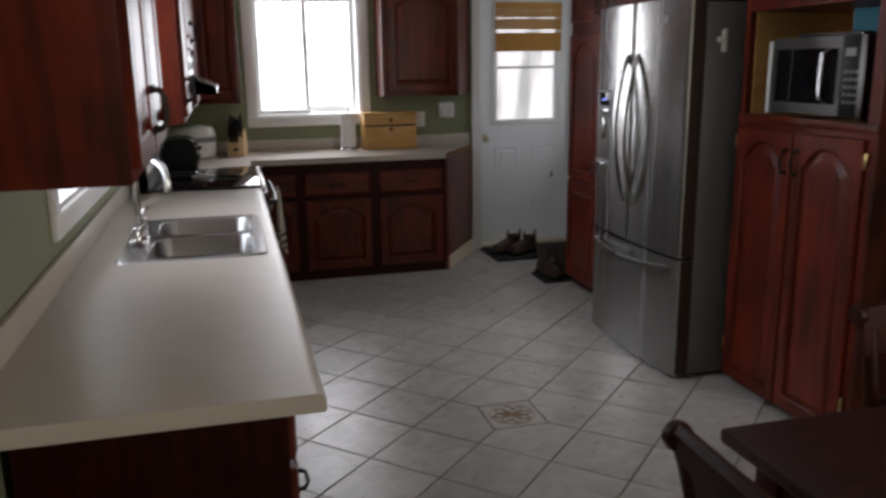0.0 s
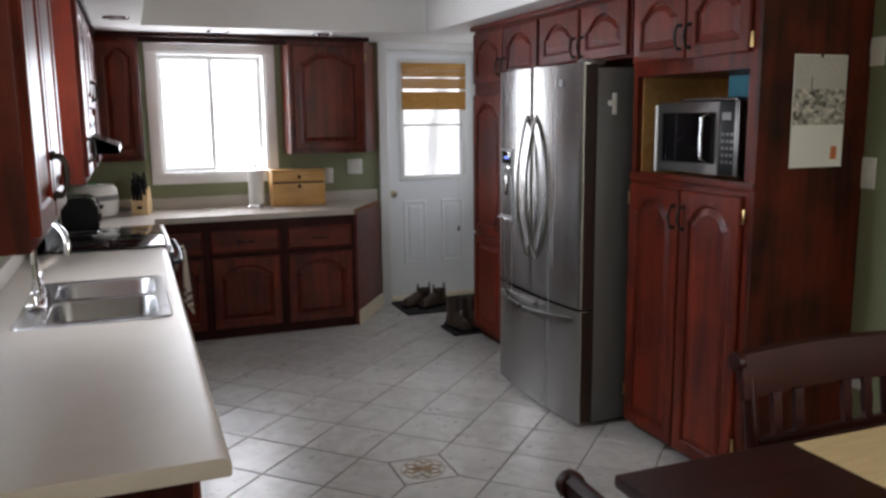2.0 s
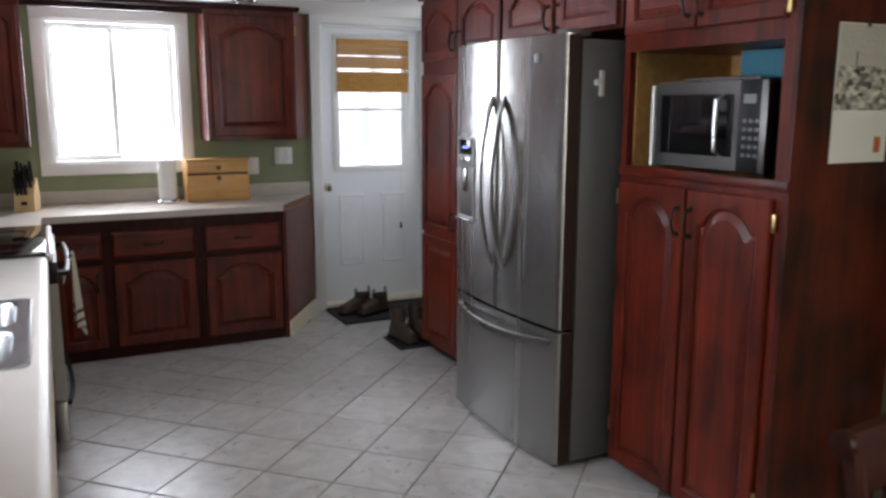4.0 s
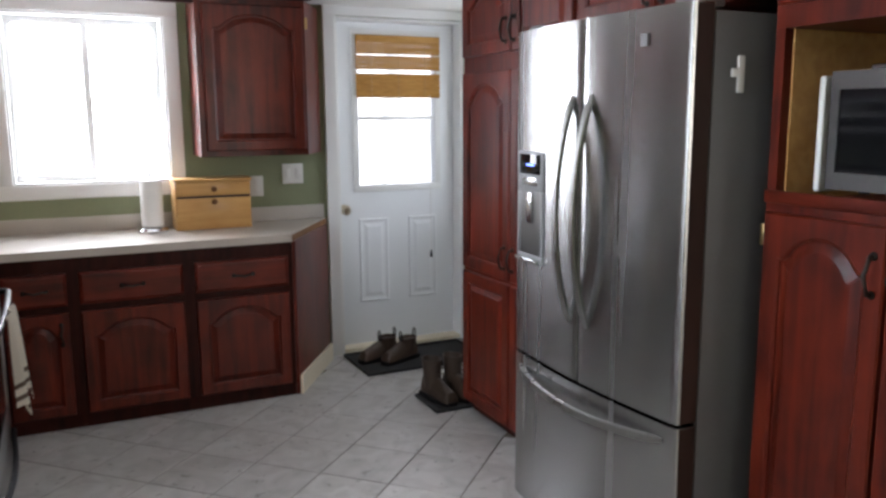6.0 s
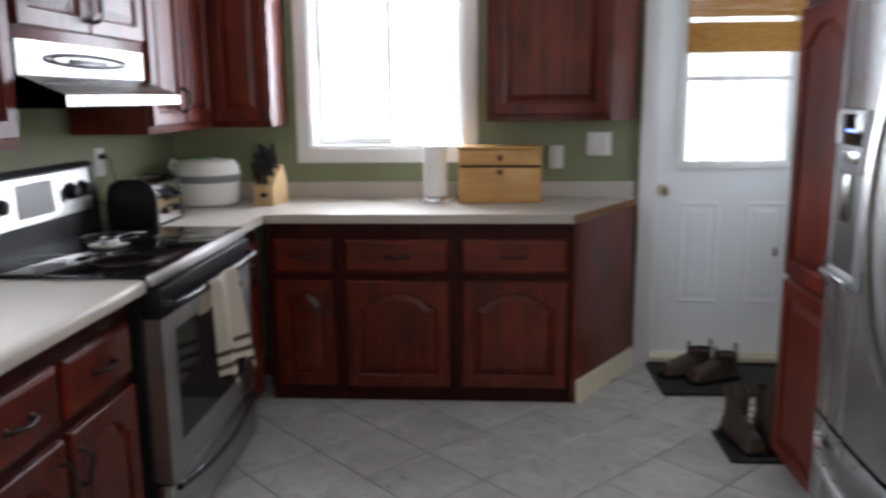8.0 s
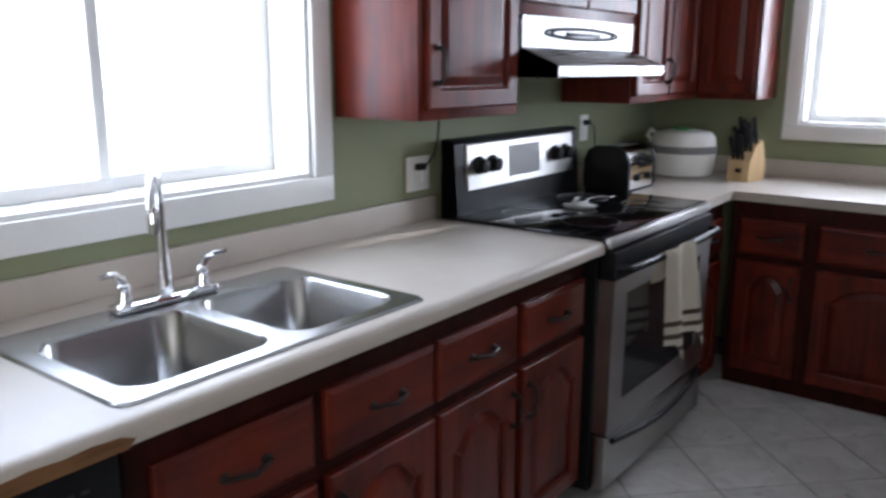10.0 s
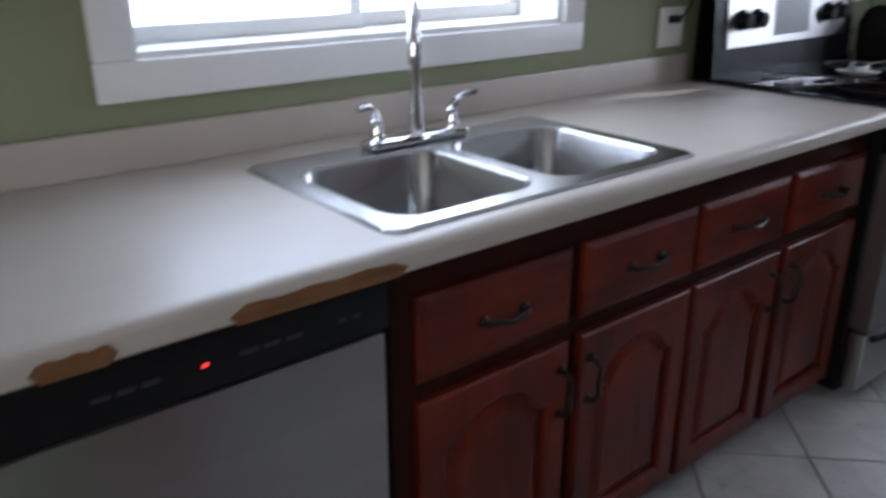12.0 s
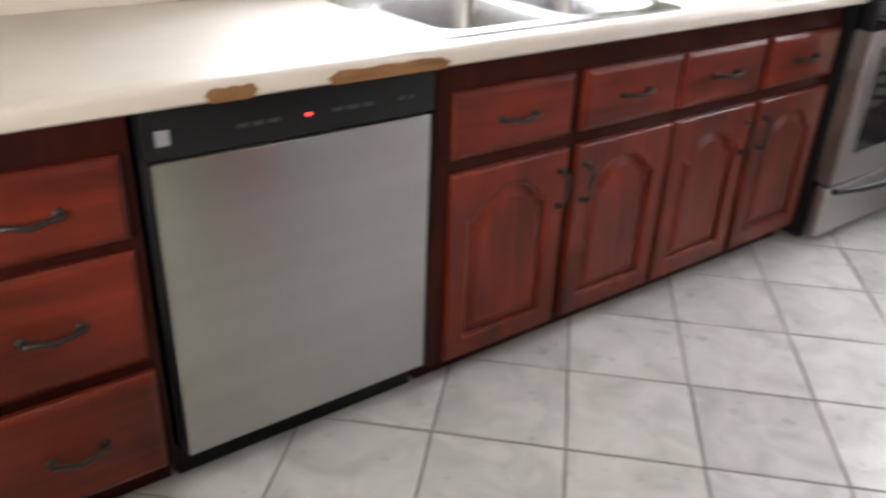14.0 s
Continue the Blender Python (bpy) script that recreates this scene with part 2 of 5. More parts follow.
def lathe(bm, profile, seg=24, at=(0, 0, 0), squash=(1, 1)):
    """A turned body from (radius, height) pairs."""
    rings = [[bm.verts.new((at[0] + r * squash[0] * math.cos(2 * math.pi * k / seg), at[1] + r * squash[1] * math.sin(2 * math.pi * k / seg), at[2] + z))
              for k in range(seg)] for r, z in profile]
    for a, b in zip(rings, rings[1:]):
        for k in range(seg):
            bm.faces.new((a[k], a[(k + 1) % seg], b[(k + 1) % seg], b[k]))
    bm.faces.new(rings[0][::-1]), bm.faces.new(rings[-1])
    return bm


def prism(bm, poly, z0, z1):
    """An upright prism over a plan polygon."""
    lo, hi = [bm.verts.new((x, y, z0)) for x, y in poly], [bm.verts.new((x, y, z1)) for x, y in poly]
    n = len(poly)
    bm.faces.new(lo[::-1]), bm.faces.new(hi)
    for i in range(n):
        bm.faces.new((lo[i], lo[(i + 1) % n], hi[(i + 1) % n], hi[i]))
    return bm


def loft(bm, rings, close=True):
    vs = [[bm.verts.new(p) for p in r] for r in rings]
    n = len(vs[0])
    for a, b in zip(vs, vs[1:]):
        for k in range(n):
            bm.faces.new((a[k], a[(k + 1) % n], b[(k + 1) % n], b[k]))
    if close:
        bm.faces.new(vs[-1])
    return vs


def mesh_of(name, bm, mat, smooth=False):
    bmesh.ops.recalc_face_normals(bm, faces=bm.faces)
    me = bpy.data.meshes.new(name)
    bm.to_mesh(me)
    bm.free()
    me.materials.append(mat)
    if smooth:
        me.polygons.foreach_set("use_smooth", [True] * len(me.polygons))
        me.set_sharp_from_angle(angle=radians(38))
    return me


def part(name, bm, mat, parent, label="", m=None, smooth=True):
    """One mesh object under a thing or a part."""
    ob = new(name, mesh_of(name, bm, mat, smooth))
    ob.parent = parent
    if m is not None:
        ob.matrix_basis = m
    if label:
        ob["label"] = label
    return ob


def thing(name, label, category, m=None, group="", kind=""):
    ob = new(name)
    ob.empty_display_size = 0.1
    if m is not None:
        ob.matrix_basis = m
    return tagged(ob, label, category, group, kind)


def solid(name, bm, mat, label, category, kind="", smooth=False, group="", m=None):
    ob = new(name, mesh_of(name, bm, mat, smooth))
    if m is not None:
        ob.matrix_basis = m
    return tagged(ob, label, category, group, kind)


# ---- structure ----
X1, Y0, Y1, H, S = 3.282, -2.2, 6.47, 2.42, 2.125


def wall_with_hole(name, axis, at, thick, a0, a1, z1, holes, label):
    """A wall along x or y, its near face at the given place, with openings cut through."""
    bm = bmesh.new()
    cuts = sorted({a0, a1, *[v for h in holes for v in h[:2]]})
    for lo, hi in zip(cuts, cuts[1:]):
        inside = [h for h in holes if h[0] <= lo and hi <= h[1]]
        spans = [(0, z1)] if not inside else [(0, inside[0][2]), (inside[0][3], z1)]
        for b, t in spans:
            if t - b > 1e-4:
                if axis == "x":
                    box(bm, lo, hi, min(at, at + thick), max(at, at + thick), b, t)
                else:
                    box(bm, min(at, at + thick), max(at, at + thick), lo, hi, b, t)
    return solid(name, bm, GREEN, label, "wall", "structure")


wall_with_hole("wall_north", "x", Y1, 0.2, -0.2, 3.62, H, [(0.735, 1.515, 1.135, 2.02), (2.48, 3.34, 0, 2.07)], "sage green painted wall with window and back door")
wall_with_hole("wall_west", "y", 0.0, -0.2, Y0, Y1, H, [(2.825, 3.97, 1.085, 2.04)], "sage green painted wall behind the sink counter")
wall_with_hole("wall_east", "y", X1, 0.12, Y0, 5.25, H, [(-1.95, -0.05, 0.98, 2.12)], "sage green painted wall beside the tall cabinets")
solid("wall_entry", boxes((3.42, 3.62, 5.25, 5.6, 0, H), (3.42, 3.62, 6.26, Y1, 0, H), (3.42, 3.62, 5.6, 6.26, 0, 0.98), (3.42, 3.62, 5.6, 6.26, 1.93, H), (3.42, 3.62, 5.1, 5.25, 0, H)), GREEN, "short green wall beside the back door", "wall", "structure")
wall_with_hole("wall_south", "x", Y0, -0.2, -0.2, 3.47, H, [], "plain green wall of the dining end")
solid("ceiling", boxes((-0.2, 3.62, Y0 - 0.2, Y1 + 0.2, H, H + 0.1)), CEIL, "white painted ceiling", "ceiling", "structure")
solid("soffit_west", boxes((0.0, 0.64, 1.9, Y1, S, H)), CEIL, "white dropped soffit over the wall cabinets", "soffit", "structure")
solid("soffit_north", boxes((0.64, 2.55, 5.72, Y1, S, H)), CEIL, "white dropped soffit over the window", "soffit", "structure")
solid("soffit_east", boxes((2.55, 3.42, 2.55, Y1, S, H)), CEIL, "white dropped soffit over the tall cabinets", "soffit", "structure")

floor = solid("floor", boxes((-0.2, 3.62, Y0, Y1 + 0.2, -0.12, -0.004)), GROUT, "grey ceramic tile floor laid diagonally with dark grout", "floor", "structure")
solid("ground", boxes((-300, 300, -300, 300, -0.6, -0.4)), plain("snowy_ground", (0.75, 0.76, 0.78), 0.8, scale=1, var=0.1), "pale bright ground outside", "ground", "structure")


def backdrop(name, m, w, h):
    """Overexposed garden with faint bare trunks, far outside the panes."""
    mt, n, l, b = material("bright_garden")
    tc, mp, g = n.new("ShaderNodeTexCoord"), n.new("ShaderNodeMapping"), n.new("ShaderNodeTexNoise")
    mp.inputs["Scale"].default_value = (1.6, 0.25, 1)
    l.new(tc.outputs["Object"], mp.inputs[0]), l.new(mp.outputs[0], g.inputs[0])
    g.inputs["Scale"].default_value, g.inputs["Detail"].default_value = 1.5, 6
    r = n.new("ShaderNodeValToRGB")
    r.color_ramp.elements[0].position, r.color_ramp.elements[0].color = 0.36, (0.35, 0.37, 0.35, 1)
    r.color_ramp.elements[1].position, r.color_ramp.elements[1].color = 0.5, (1, 1, 1, 1)
    l.new(g.outputs[0], r.inputs[0]), l.new(r.outputs[0], b.inputs["Emission Color"])
    b.inputs["Base Color"].default_value = (0.3, 0.3, 0.3, 1)
    b.inputs["Emission Strength"].default_value = 1.6
    bm = bmesh.new()
    box(bm, -w / 2, w / 2, -h / 2, h / 2, -0.05, 0)
    ob = solid(name, bm, mt, "overexposed bright garden beyond the windows", "backdrop", "structure", m=m)
    return ob


backdrop("backdrop", look((2.5, 14, 3), (2.5, 30, 3)) @ pose(0, 0, 0, 0, 180, 0), 9.6, 9)


# ---- windows ----
def window(name, m, w, h, depth, label):
    """A white sliding window: casing, jamb, two sashes. Local x across, z up, room face at y=0, y to the outside."""
    t = thing(name, label, "window", m, kind="structure")
    c = 0.075
    bm = boxes((-c, w + c, -0.02, 0, -c, 0), (-c, w + c, -0.02, 0, h, h + c), (-c, 0, -0.02, 0, 0, h), (w, w + c, -0.02, 0, 0, h), bevel=0.005)
    part("window_casing", bm, WHITE, t)
    j = 0.012
    part("window_jamb", boxes((0, w, 0, depth, 0, j), (0, w, 0, depth, h - j, h), (0, j, 0, depth, j, h - j), (w - j, w, 0, depth, j, h - j)), WHITE, t)
    for k, (a, b, y) in enumerate(((j, w / 2 + 0.02, depth - 0.06), (w / 2 - 0.02, w - j, depth - 0.03))):
        f = 0.035
        s = part("sash", boxes((a, b, y, y + 0.025, j, j + f), (a, b, y, y + 0.025, h - j - f, h - j), (a, a + f, y, y + 0.025, j + f, h - j - f), (b - f, b, y, y + 0.025, j + f, h - j - f), bevel=0.004), WHITE, t)
        g = part("pane", boxes((a + f, b - f, y + 0.01, y + 0.014, j + f, h - j - f)), GLASS, s)
        g.visible_shadow = False
    return t


window("window_1", pose(0.735, Y1, 1.135), 0.78, 0.885, 0.18, "white sliding window over the counter, blown out by daylight")
window("window_2", pose(0, 2.825, 1.085, 0, 0, 90), 1.145, 0.955, 0.18, "white sliding window above the sink")


def back_door():
    t = thing("door_1", "white steel back door with half-height glass and bamboo blind", "door", pose(2.5, 6.58, 0.02), kind="structure")
    w, h, c = 0.81, 2.03, 0.008
    gx0, gx1, gz0, gz1 = 0.155, 0.675, 1.03, 1.95
    part("slab", boxes((0, gx0, 0, 0.045, 0, h), (gx1, w, 0, 0.045, 0, h), (gx0, gx1, 0, 0.045, 0, gz0), (gx0, gx1, 0, 0.045, gz1, h)), DOORWHITE, t)
    f = 0.04
    part("glass_frame", boxes((gx0 - f, gx1 + f, -0.014, 0.0, gz0 - f, gz0), (gx0 - f, gx1 + f, -0.014, 0, gz1, gz1 + f), (gx0 - f, gx0, -0.014, 0, gz0, gz1), (gx1, gx1 + f, -0.014, 0, gz0, gz1),
                              (gx0, gx1, 0.0, 0.02, 1.44, 1.46), bevel=0.004), WHITE, t)
    g = part("pane", boxes((gx0, gx1, 0.022, 0.027, gz0, gz1)), GLASS, t)
    g.visible_shadow = False
    for x0, x1 in ((0.145, 0.345), (0.485, 0.685)):
        bm = bmesh.new()
        z0, z1 = 0.28, 0.82
        ring = lambda i, y: [(x0 + i, y, z0 + i), (x1 - i, y, z0 + i), (x1 - i, y, z1 - i), (x0 + i, y, z1 - i)]
        loft(bm, [ring(0, 0.0), ring(0.008, -0.009), ring(0.022, -0.004), ring(0.035, -0.004), ring(0.055, -0.01)])
        part("raised_panel", bm, DOORWHITE, t, smooth=False)
    bm = bmesh.new()
    lathe(bm, [(0.03, 0), (0.03, 0.006), (0.012, 0.01), (0.012, 0.035), (0.026, 0.045), (0.03, 0.06), (0.022, 0.072), (0.004, 0.075)], 20)
    part("door_knob", bm, NICKEL, t, "round satin brass knob", m=pose(0.045, 0, 0.885, 90))
    return t


back_door()
solid("door_casing", boxes((2.405, 2.48, Y1 - 0.025, Y1 - 0.001, 0, 2.07), (2.405, 3.40, Y1 - 0.025, Y1 - 0.001, 2.07, 2.125), (3.34, 3.41, Y1 - 0.025, Y1 - 0.001, 0, 2.07),
                           (2.482, 2.498, Y1, 6.66, 0, 2.07), (3.313, 3.338, Y1, 6.66, 0, 2.07), (2.498, 3.313, Y1, 6.66, 2.054, 2.068), bevel=0.004), WHITE,
      "white painted casing round the back door", "trim", "structure")
solid("threshold", boxes((2.49, 3.32, 6.48, 6.66, -0.002, 0.026), bevel=0.005), CREAM, "pale wooden threshold under the back door", "threshold", "structure")


def bamboo_blind():
    t = thing("bamboo_blind", "rolled-up bamboo slat blind hanging on the back door", "blind", pose(2.64, 6.555, -0.05))
    n = 0
    z = 2.0
    while z > 1.645:
        if not (1.795 < z < 1.82 or 1.905 < z < 1.912):
            bm = bmesh.new()
            tube(bm, [(0, 0.004 * math.sin(n * 2.1), z), (0.28, 0.003 * math.cos(n), z + 0.001), (0.565, 0.004 * math.sin(n * 1.3), z)], 0.0043 if z < 1.8 else 0.0040, 5)
            part("slat", bm, BAMBOO, t)
        n += 1
        z -= 0.0078
    part("valance", boxes((0, 0.565, -0.008, 0.008, 1.985, 2.025), bevel=0.003), BAMBOO, t)
    for x in (0.1, 0.28, 0.46):
        bm = bmesh.new()
        tube(bm, [(x, -0.006, 2.0), (x, -0.006, 1.65)], 0.0015, 5)
        part("cord", bm, PALEWOOD, t)
    bm = bmesh.new()
    tube(bm, [(0.49, -0.01, 1.66), (0.492, -0.012, 0.66)], 0.0018, 6)
    pull = part("pull_cord", bm, PAPER, t)
    bm = bmesh.new()
    lathe(bm, [(0.003, 0.05), (0.008, 0.03), (0.009, 0.005), (0.004, 0)], 10, (0.492, -0.012, 0.61))
    part("tassel", bm, BLACK, pull, "small black pull knob")


bamboo_blind()


# ---- cabinet pieces: local x across, z up, front towards -y ----
def door_rings(w, h, fw, rise, n=20):
    """Outer edge and arched opening of a cathedral door, point for point."""
    top = h - fw - rise
    inner = [(fw, fw), (w - fw, fw), (w - fw, top)]
    outer = [(0, 0), (w, 0), (w, h)]
    for k in range(1, n):
        s = 1 - 2 * k / n
        f = max(0.0, 1 - (abs(s) / 0.84) ** 2.2) ** 0.8
        inner.append((w / 2 + s * (w / 2 - fw), top + rise * f))
        outer.append((w / 2 + s * w / 2, h))
    inner.append((fw, top)), outer.append((0, h))
    return outer, inner


DOOR_CACHE = {}


def panel_door(parent, x, z, w, h, rise=None, y=-0.02, handle=None, mat=None, name="door"):
    """A frame-and-panel door with raised centre; handle: (x, z) of a vertical pull."""
    rise = min(0.16 * w + 0.01, 0.07) if rise is None else rise
    key = (round(w, 3), round(h, 3), round(rise, 3))
    if key not in DOOR_CACHE:
        fw = min(0.058, w * 0.2)
        outer, inner = door_rings(w, h, fw, rise)

        def shrink(ring, d):
            cx, cz = w / 2, (min(p[1] for p in ring) + max(p[1] for p in ring)) / 2
            hw, hh = max(p[0] for p in ring) - cx, max(p[1] for p in ring) - cz
            return [(cx + (px - cx) * (hw - d) / hw, cz + (pz - cz) * (hh - d) / hh) for px, pz in ring]

        at = lambda ring, yy: [(px, yy, pz) for px, pz in ring]
        bm = bmesh.new()
        loft(bm, [at(outer, 0.02), at(outer, 0.005), at(shrink(outer, 0.005), 0.0), at(shrink(inner, -0.008), 0.0), at(inner, 0.006), at(inner, 0.012)], close=False)
        fr = mesh_of("door_frame", bm, WOOD)
        bm = bmesh.new()
        loft(bm, [at(shrink(inner, -0.002), 0.012), at(shrink(inner, 0.006), 0.0125), at(shrink(inner, 0.03), 0.003), at(shrink(inner, 0.034), 0.0025)])
        DOOR_CACHE[key] = fr, mesh_of("raised_panel", bm, WOOD)
    d = new(name, DOOR_CACHE[key][0])
    d.parent, d.matrix_basis = parent, pose(x, y, z)
    p = new("raised_panel", DOOR_CACHE[key][1])
    p.parent = d
    if handle:
        add_pull(d, handle[0], handle[1], True)
    return d


PULL = {}


def add_pull(parent, x, z, upright):
    """A dark bronze bail pull, 10 cm long."""
    if upright not in PULL:
        bm = bmesh.new()
        pts = [(-0.048, 0, 0), (-0.046, -0.018, 0), (-0.03, -0.028, 0.004), (0, -0.030, -0.004), (0.03, -0.028, 0.004), (0.046, -0.018, 0), (0.048, 0, 0)]
        if upright:
            pts = [(c, b, a) for a, b, c in pts]
        tube(bm, pts, 0.005, 8, [0.006, 0.006, 0.0045, 0.006, 0.0045, 0.006, 0.006])
        for e in (-0.048, 0.048):
            a = (0, -0.003, e) if upright else (e, -0.003, 0)
            bmesh.ops.create_uvsphere(bm, u_segments=10, v_segments=6, radius=0.011, matrix=Matrix.Translation(a) @ Matrix.Diagonal((1, 0.5, 1, 1)))
        PULL[upright] = mesh_of("handle", bm, BRONZE, True)
    o = new("handle", PULL[upright])
    o.parent, o.matrix_basis = parent, pose(x, 0, z)
    o["label"] = "dark bronze bail pull"
    return o


DRAWER_CACHE = {}


def drawer_front(parent, x, z, w, h, y=-0.02, pull=True, tilt=0.0):
    key = (round(w, 3), round(h, 3))
    if key not in DRAWER_CACHE:
        bm = bmesh.new()
        ring = lambda i, yy: [(i, yy, i), (w - i, yy, i), (w - i, yy, h - i), (i, yy, h - i)]
        loft(bm, [ring(0, 0.02), ring(0, 0.009), ring(0.004, 0.005), ring(0.012, 0.001), ring(0.016, 0.0)])
        DRAWER_CACHE[key] = mesh_of("drawer", bm, WOODX)
    d = new("drawer", DRAWER_CACHE[key])
    d.parent, d.matrix_basis = parent, pose(x, y, z, tilt)
    if pull:
        add_pull(d, w / 2, h / 2, False)
    return d


def hinges(parent, x, zs, y=-0.004):
    for z in zs:
        bm = bmesh.new()
        box(bm, -0.006, 0.006, -0.012, 0, -0.03, 0.03, 0.002)
        part("hinge", bm, BRASS, parent, "small brass hinge", m=pose(x, y, z))


def base_cabinet(m, w, fronts, label, group="", depth=0.58, sides=(), top=0.8395, hollow=False, toe=0.05):
    """A base unit: recessed plinth, carcass with face frame, then its fronts."""
    t = thing("base_cabinet", label, "cabinet", m, group)
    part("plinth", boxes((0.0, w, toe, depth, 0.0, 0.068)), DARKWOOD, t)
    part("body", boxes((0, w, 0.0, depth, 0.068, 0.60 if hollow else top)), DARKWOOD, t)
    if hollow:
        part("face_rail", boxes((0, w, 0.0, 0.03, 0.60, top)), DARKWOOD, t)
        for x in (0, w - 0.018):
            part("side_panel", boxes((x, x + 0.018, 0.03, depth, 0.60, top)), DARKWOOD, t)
    for f in fronts:
        if f[0] == "drawer":
            drawer_front(t, *f[1:5], tilt=f[5] if len(f) > 5 else 0.0)
        else:
            panel_door(t, *f[1:5], handle=f[5] if len(f) > 5 else None)
    return t


def wall_cabinet(m, w, z0, z1, doors, label, depth=0.315, group=""):
    t = thing("wall_cabinet", label, "cabinet", m, group)
    part("body", boxes((0, w, 0.0, depth, z0, z1), bevel=0.002), WOOD, t)
    for d in doors:
        panel_door(t, *d[:4], handle=d[4] if len(d) > 4 else None)
    return t


# ---- sink run along the west wall ----
CT = 0.88
DR, DZ, DH = 0.60, 0.61, 0.155
west = lambda y: pose(0.605, y, 0, 0, 0, 90)
base_cabinet(west(1.985), 0.35, [("drawer", 0.015, 0.605, 0.315, 0.155), ("drawer", 0.015, 0.35, 0.315, 0.232), ("drawer", 0.015, 0.085, 0.315, 0.245, 3.0)],
             "cherry-stained drawer unit with three drawers beside the dishwasher", "sink run cabinets")
base_cabinet(west(2.965), 0.80, [("drawer", 0.045, DZ, 0.36, DH), ("drawer", 0.44, DZ, 0.355, DH), ("door", 0.045, 0.075, 0.36, 0.50, (0.335, 0.40)), ("door", 0.44, 0.075, 0.355, 0.50, (0.025, 0.40))],
             "cherry-stained sink cabinet with two arched panel doors", "sink run cabinets", hollow=True)
base_cabinet(west(3.765), 0.775, [("drawer", 0.015, DZ, 0.35, DH), ("drawer", 0.4, DZ, 0.36, DH), ("door", 0.015, 0.075, 0.35, 0.50, (0.325, 0.40)), ("door", 0.4, 0.075, 0.36, 0.50, (0.025, 0.40))],
             "cherry-stained base cabinet with drawers and arched doors beside the stove", "sink run cabinets")
base_cabinet(west(5.44), 0.40, [("drawer", 0.02, DZ, 0.36, DH), ("door", 0.02, 0.075, 0.36, 0.50)],
             "narrow cherry-stained base cabinet between stove and corner", "sink run cabinets")

north = lambda x: pose(x, 5.875, 0)
base_cabinet(north(0.645), 0.325, [("drawer", 0.03, DZ, 0.27, DH), ("door", 0.03, 0.075, 0.27, 0.50, (0.235, 0.40))], "cherry-stained corner base cabinet below the knife block", "window run cabinets", toe=0.008)
base_cabinet(north(0.97), 0.53, [("drawer", 0.03, DZ, 0.47, DH), ("door", 0.03, 0.075, 0.47, 0.50)], "cherry-stained base cabinet below the window", "window run cabinets", toe=0.008)
base_cabinet(north(1.50), 0.525, [("drawer", 0.03, DZ, 0.47, DH), ("door", 0.03, 0.075, 0.47, 0.50)], "cherry-stained base cabinet beside the back door", "window run cabinets", toe=0.008)


def angled_end():
    t = thing("angled_end_panel", "cherry-stained angled end panel of the window cabinets", "cabinet panel")
    bm = bmesh.new()
    prism(bm, [(2.027, 5.877), (2.045, 5.877), (2.378, 6.40), (2.378, 6.466), (2.027, 6.466)], 0.0, 0.8395)
    part("panel", bm, WOOD, t)
    d = Vector((2.378 - 2.045, 6.40 - 5.877, 0)).normalized()
    n = Vector((d.y, -d.x, 0)) * 0.016
    bm = bmesh.new()
    a, b = Vector((2.047, 5.88, 0)), Vector((2.382, 6.406, 0))
    prism(bm, [tuple(p.xy) for p in (a + n * 0.1, a + n, b + n, b + n * 0.1)], 0, 0.105)
    part("baseboard", bm, CREAM, t, "cream painted baseboard")


angled_end()


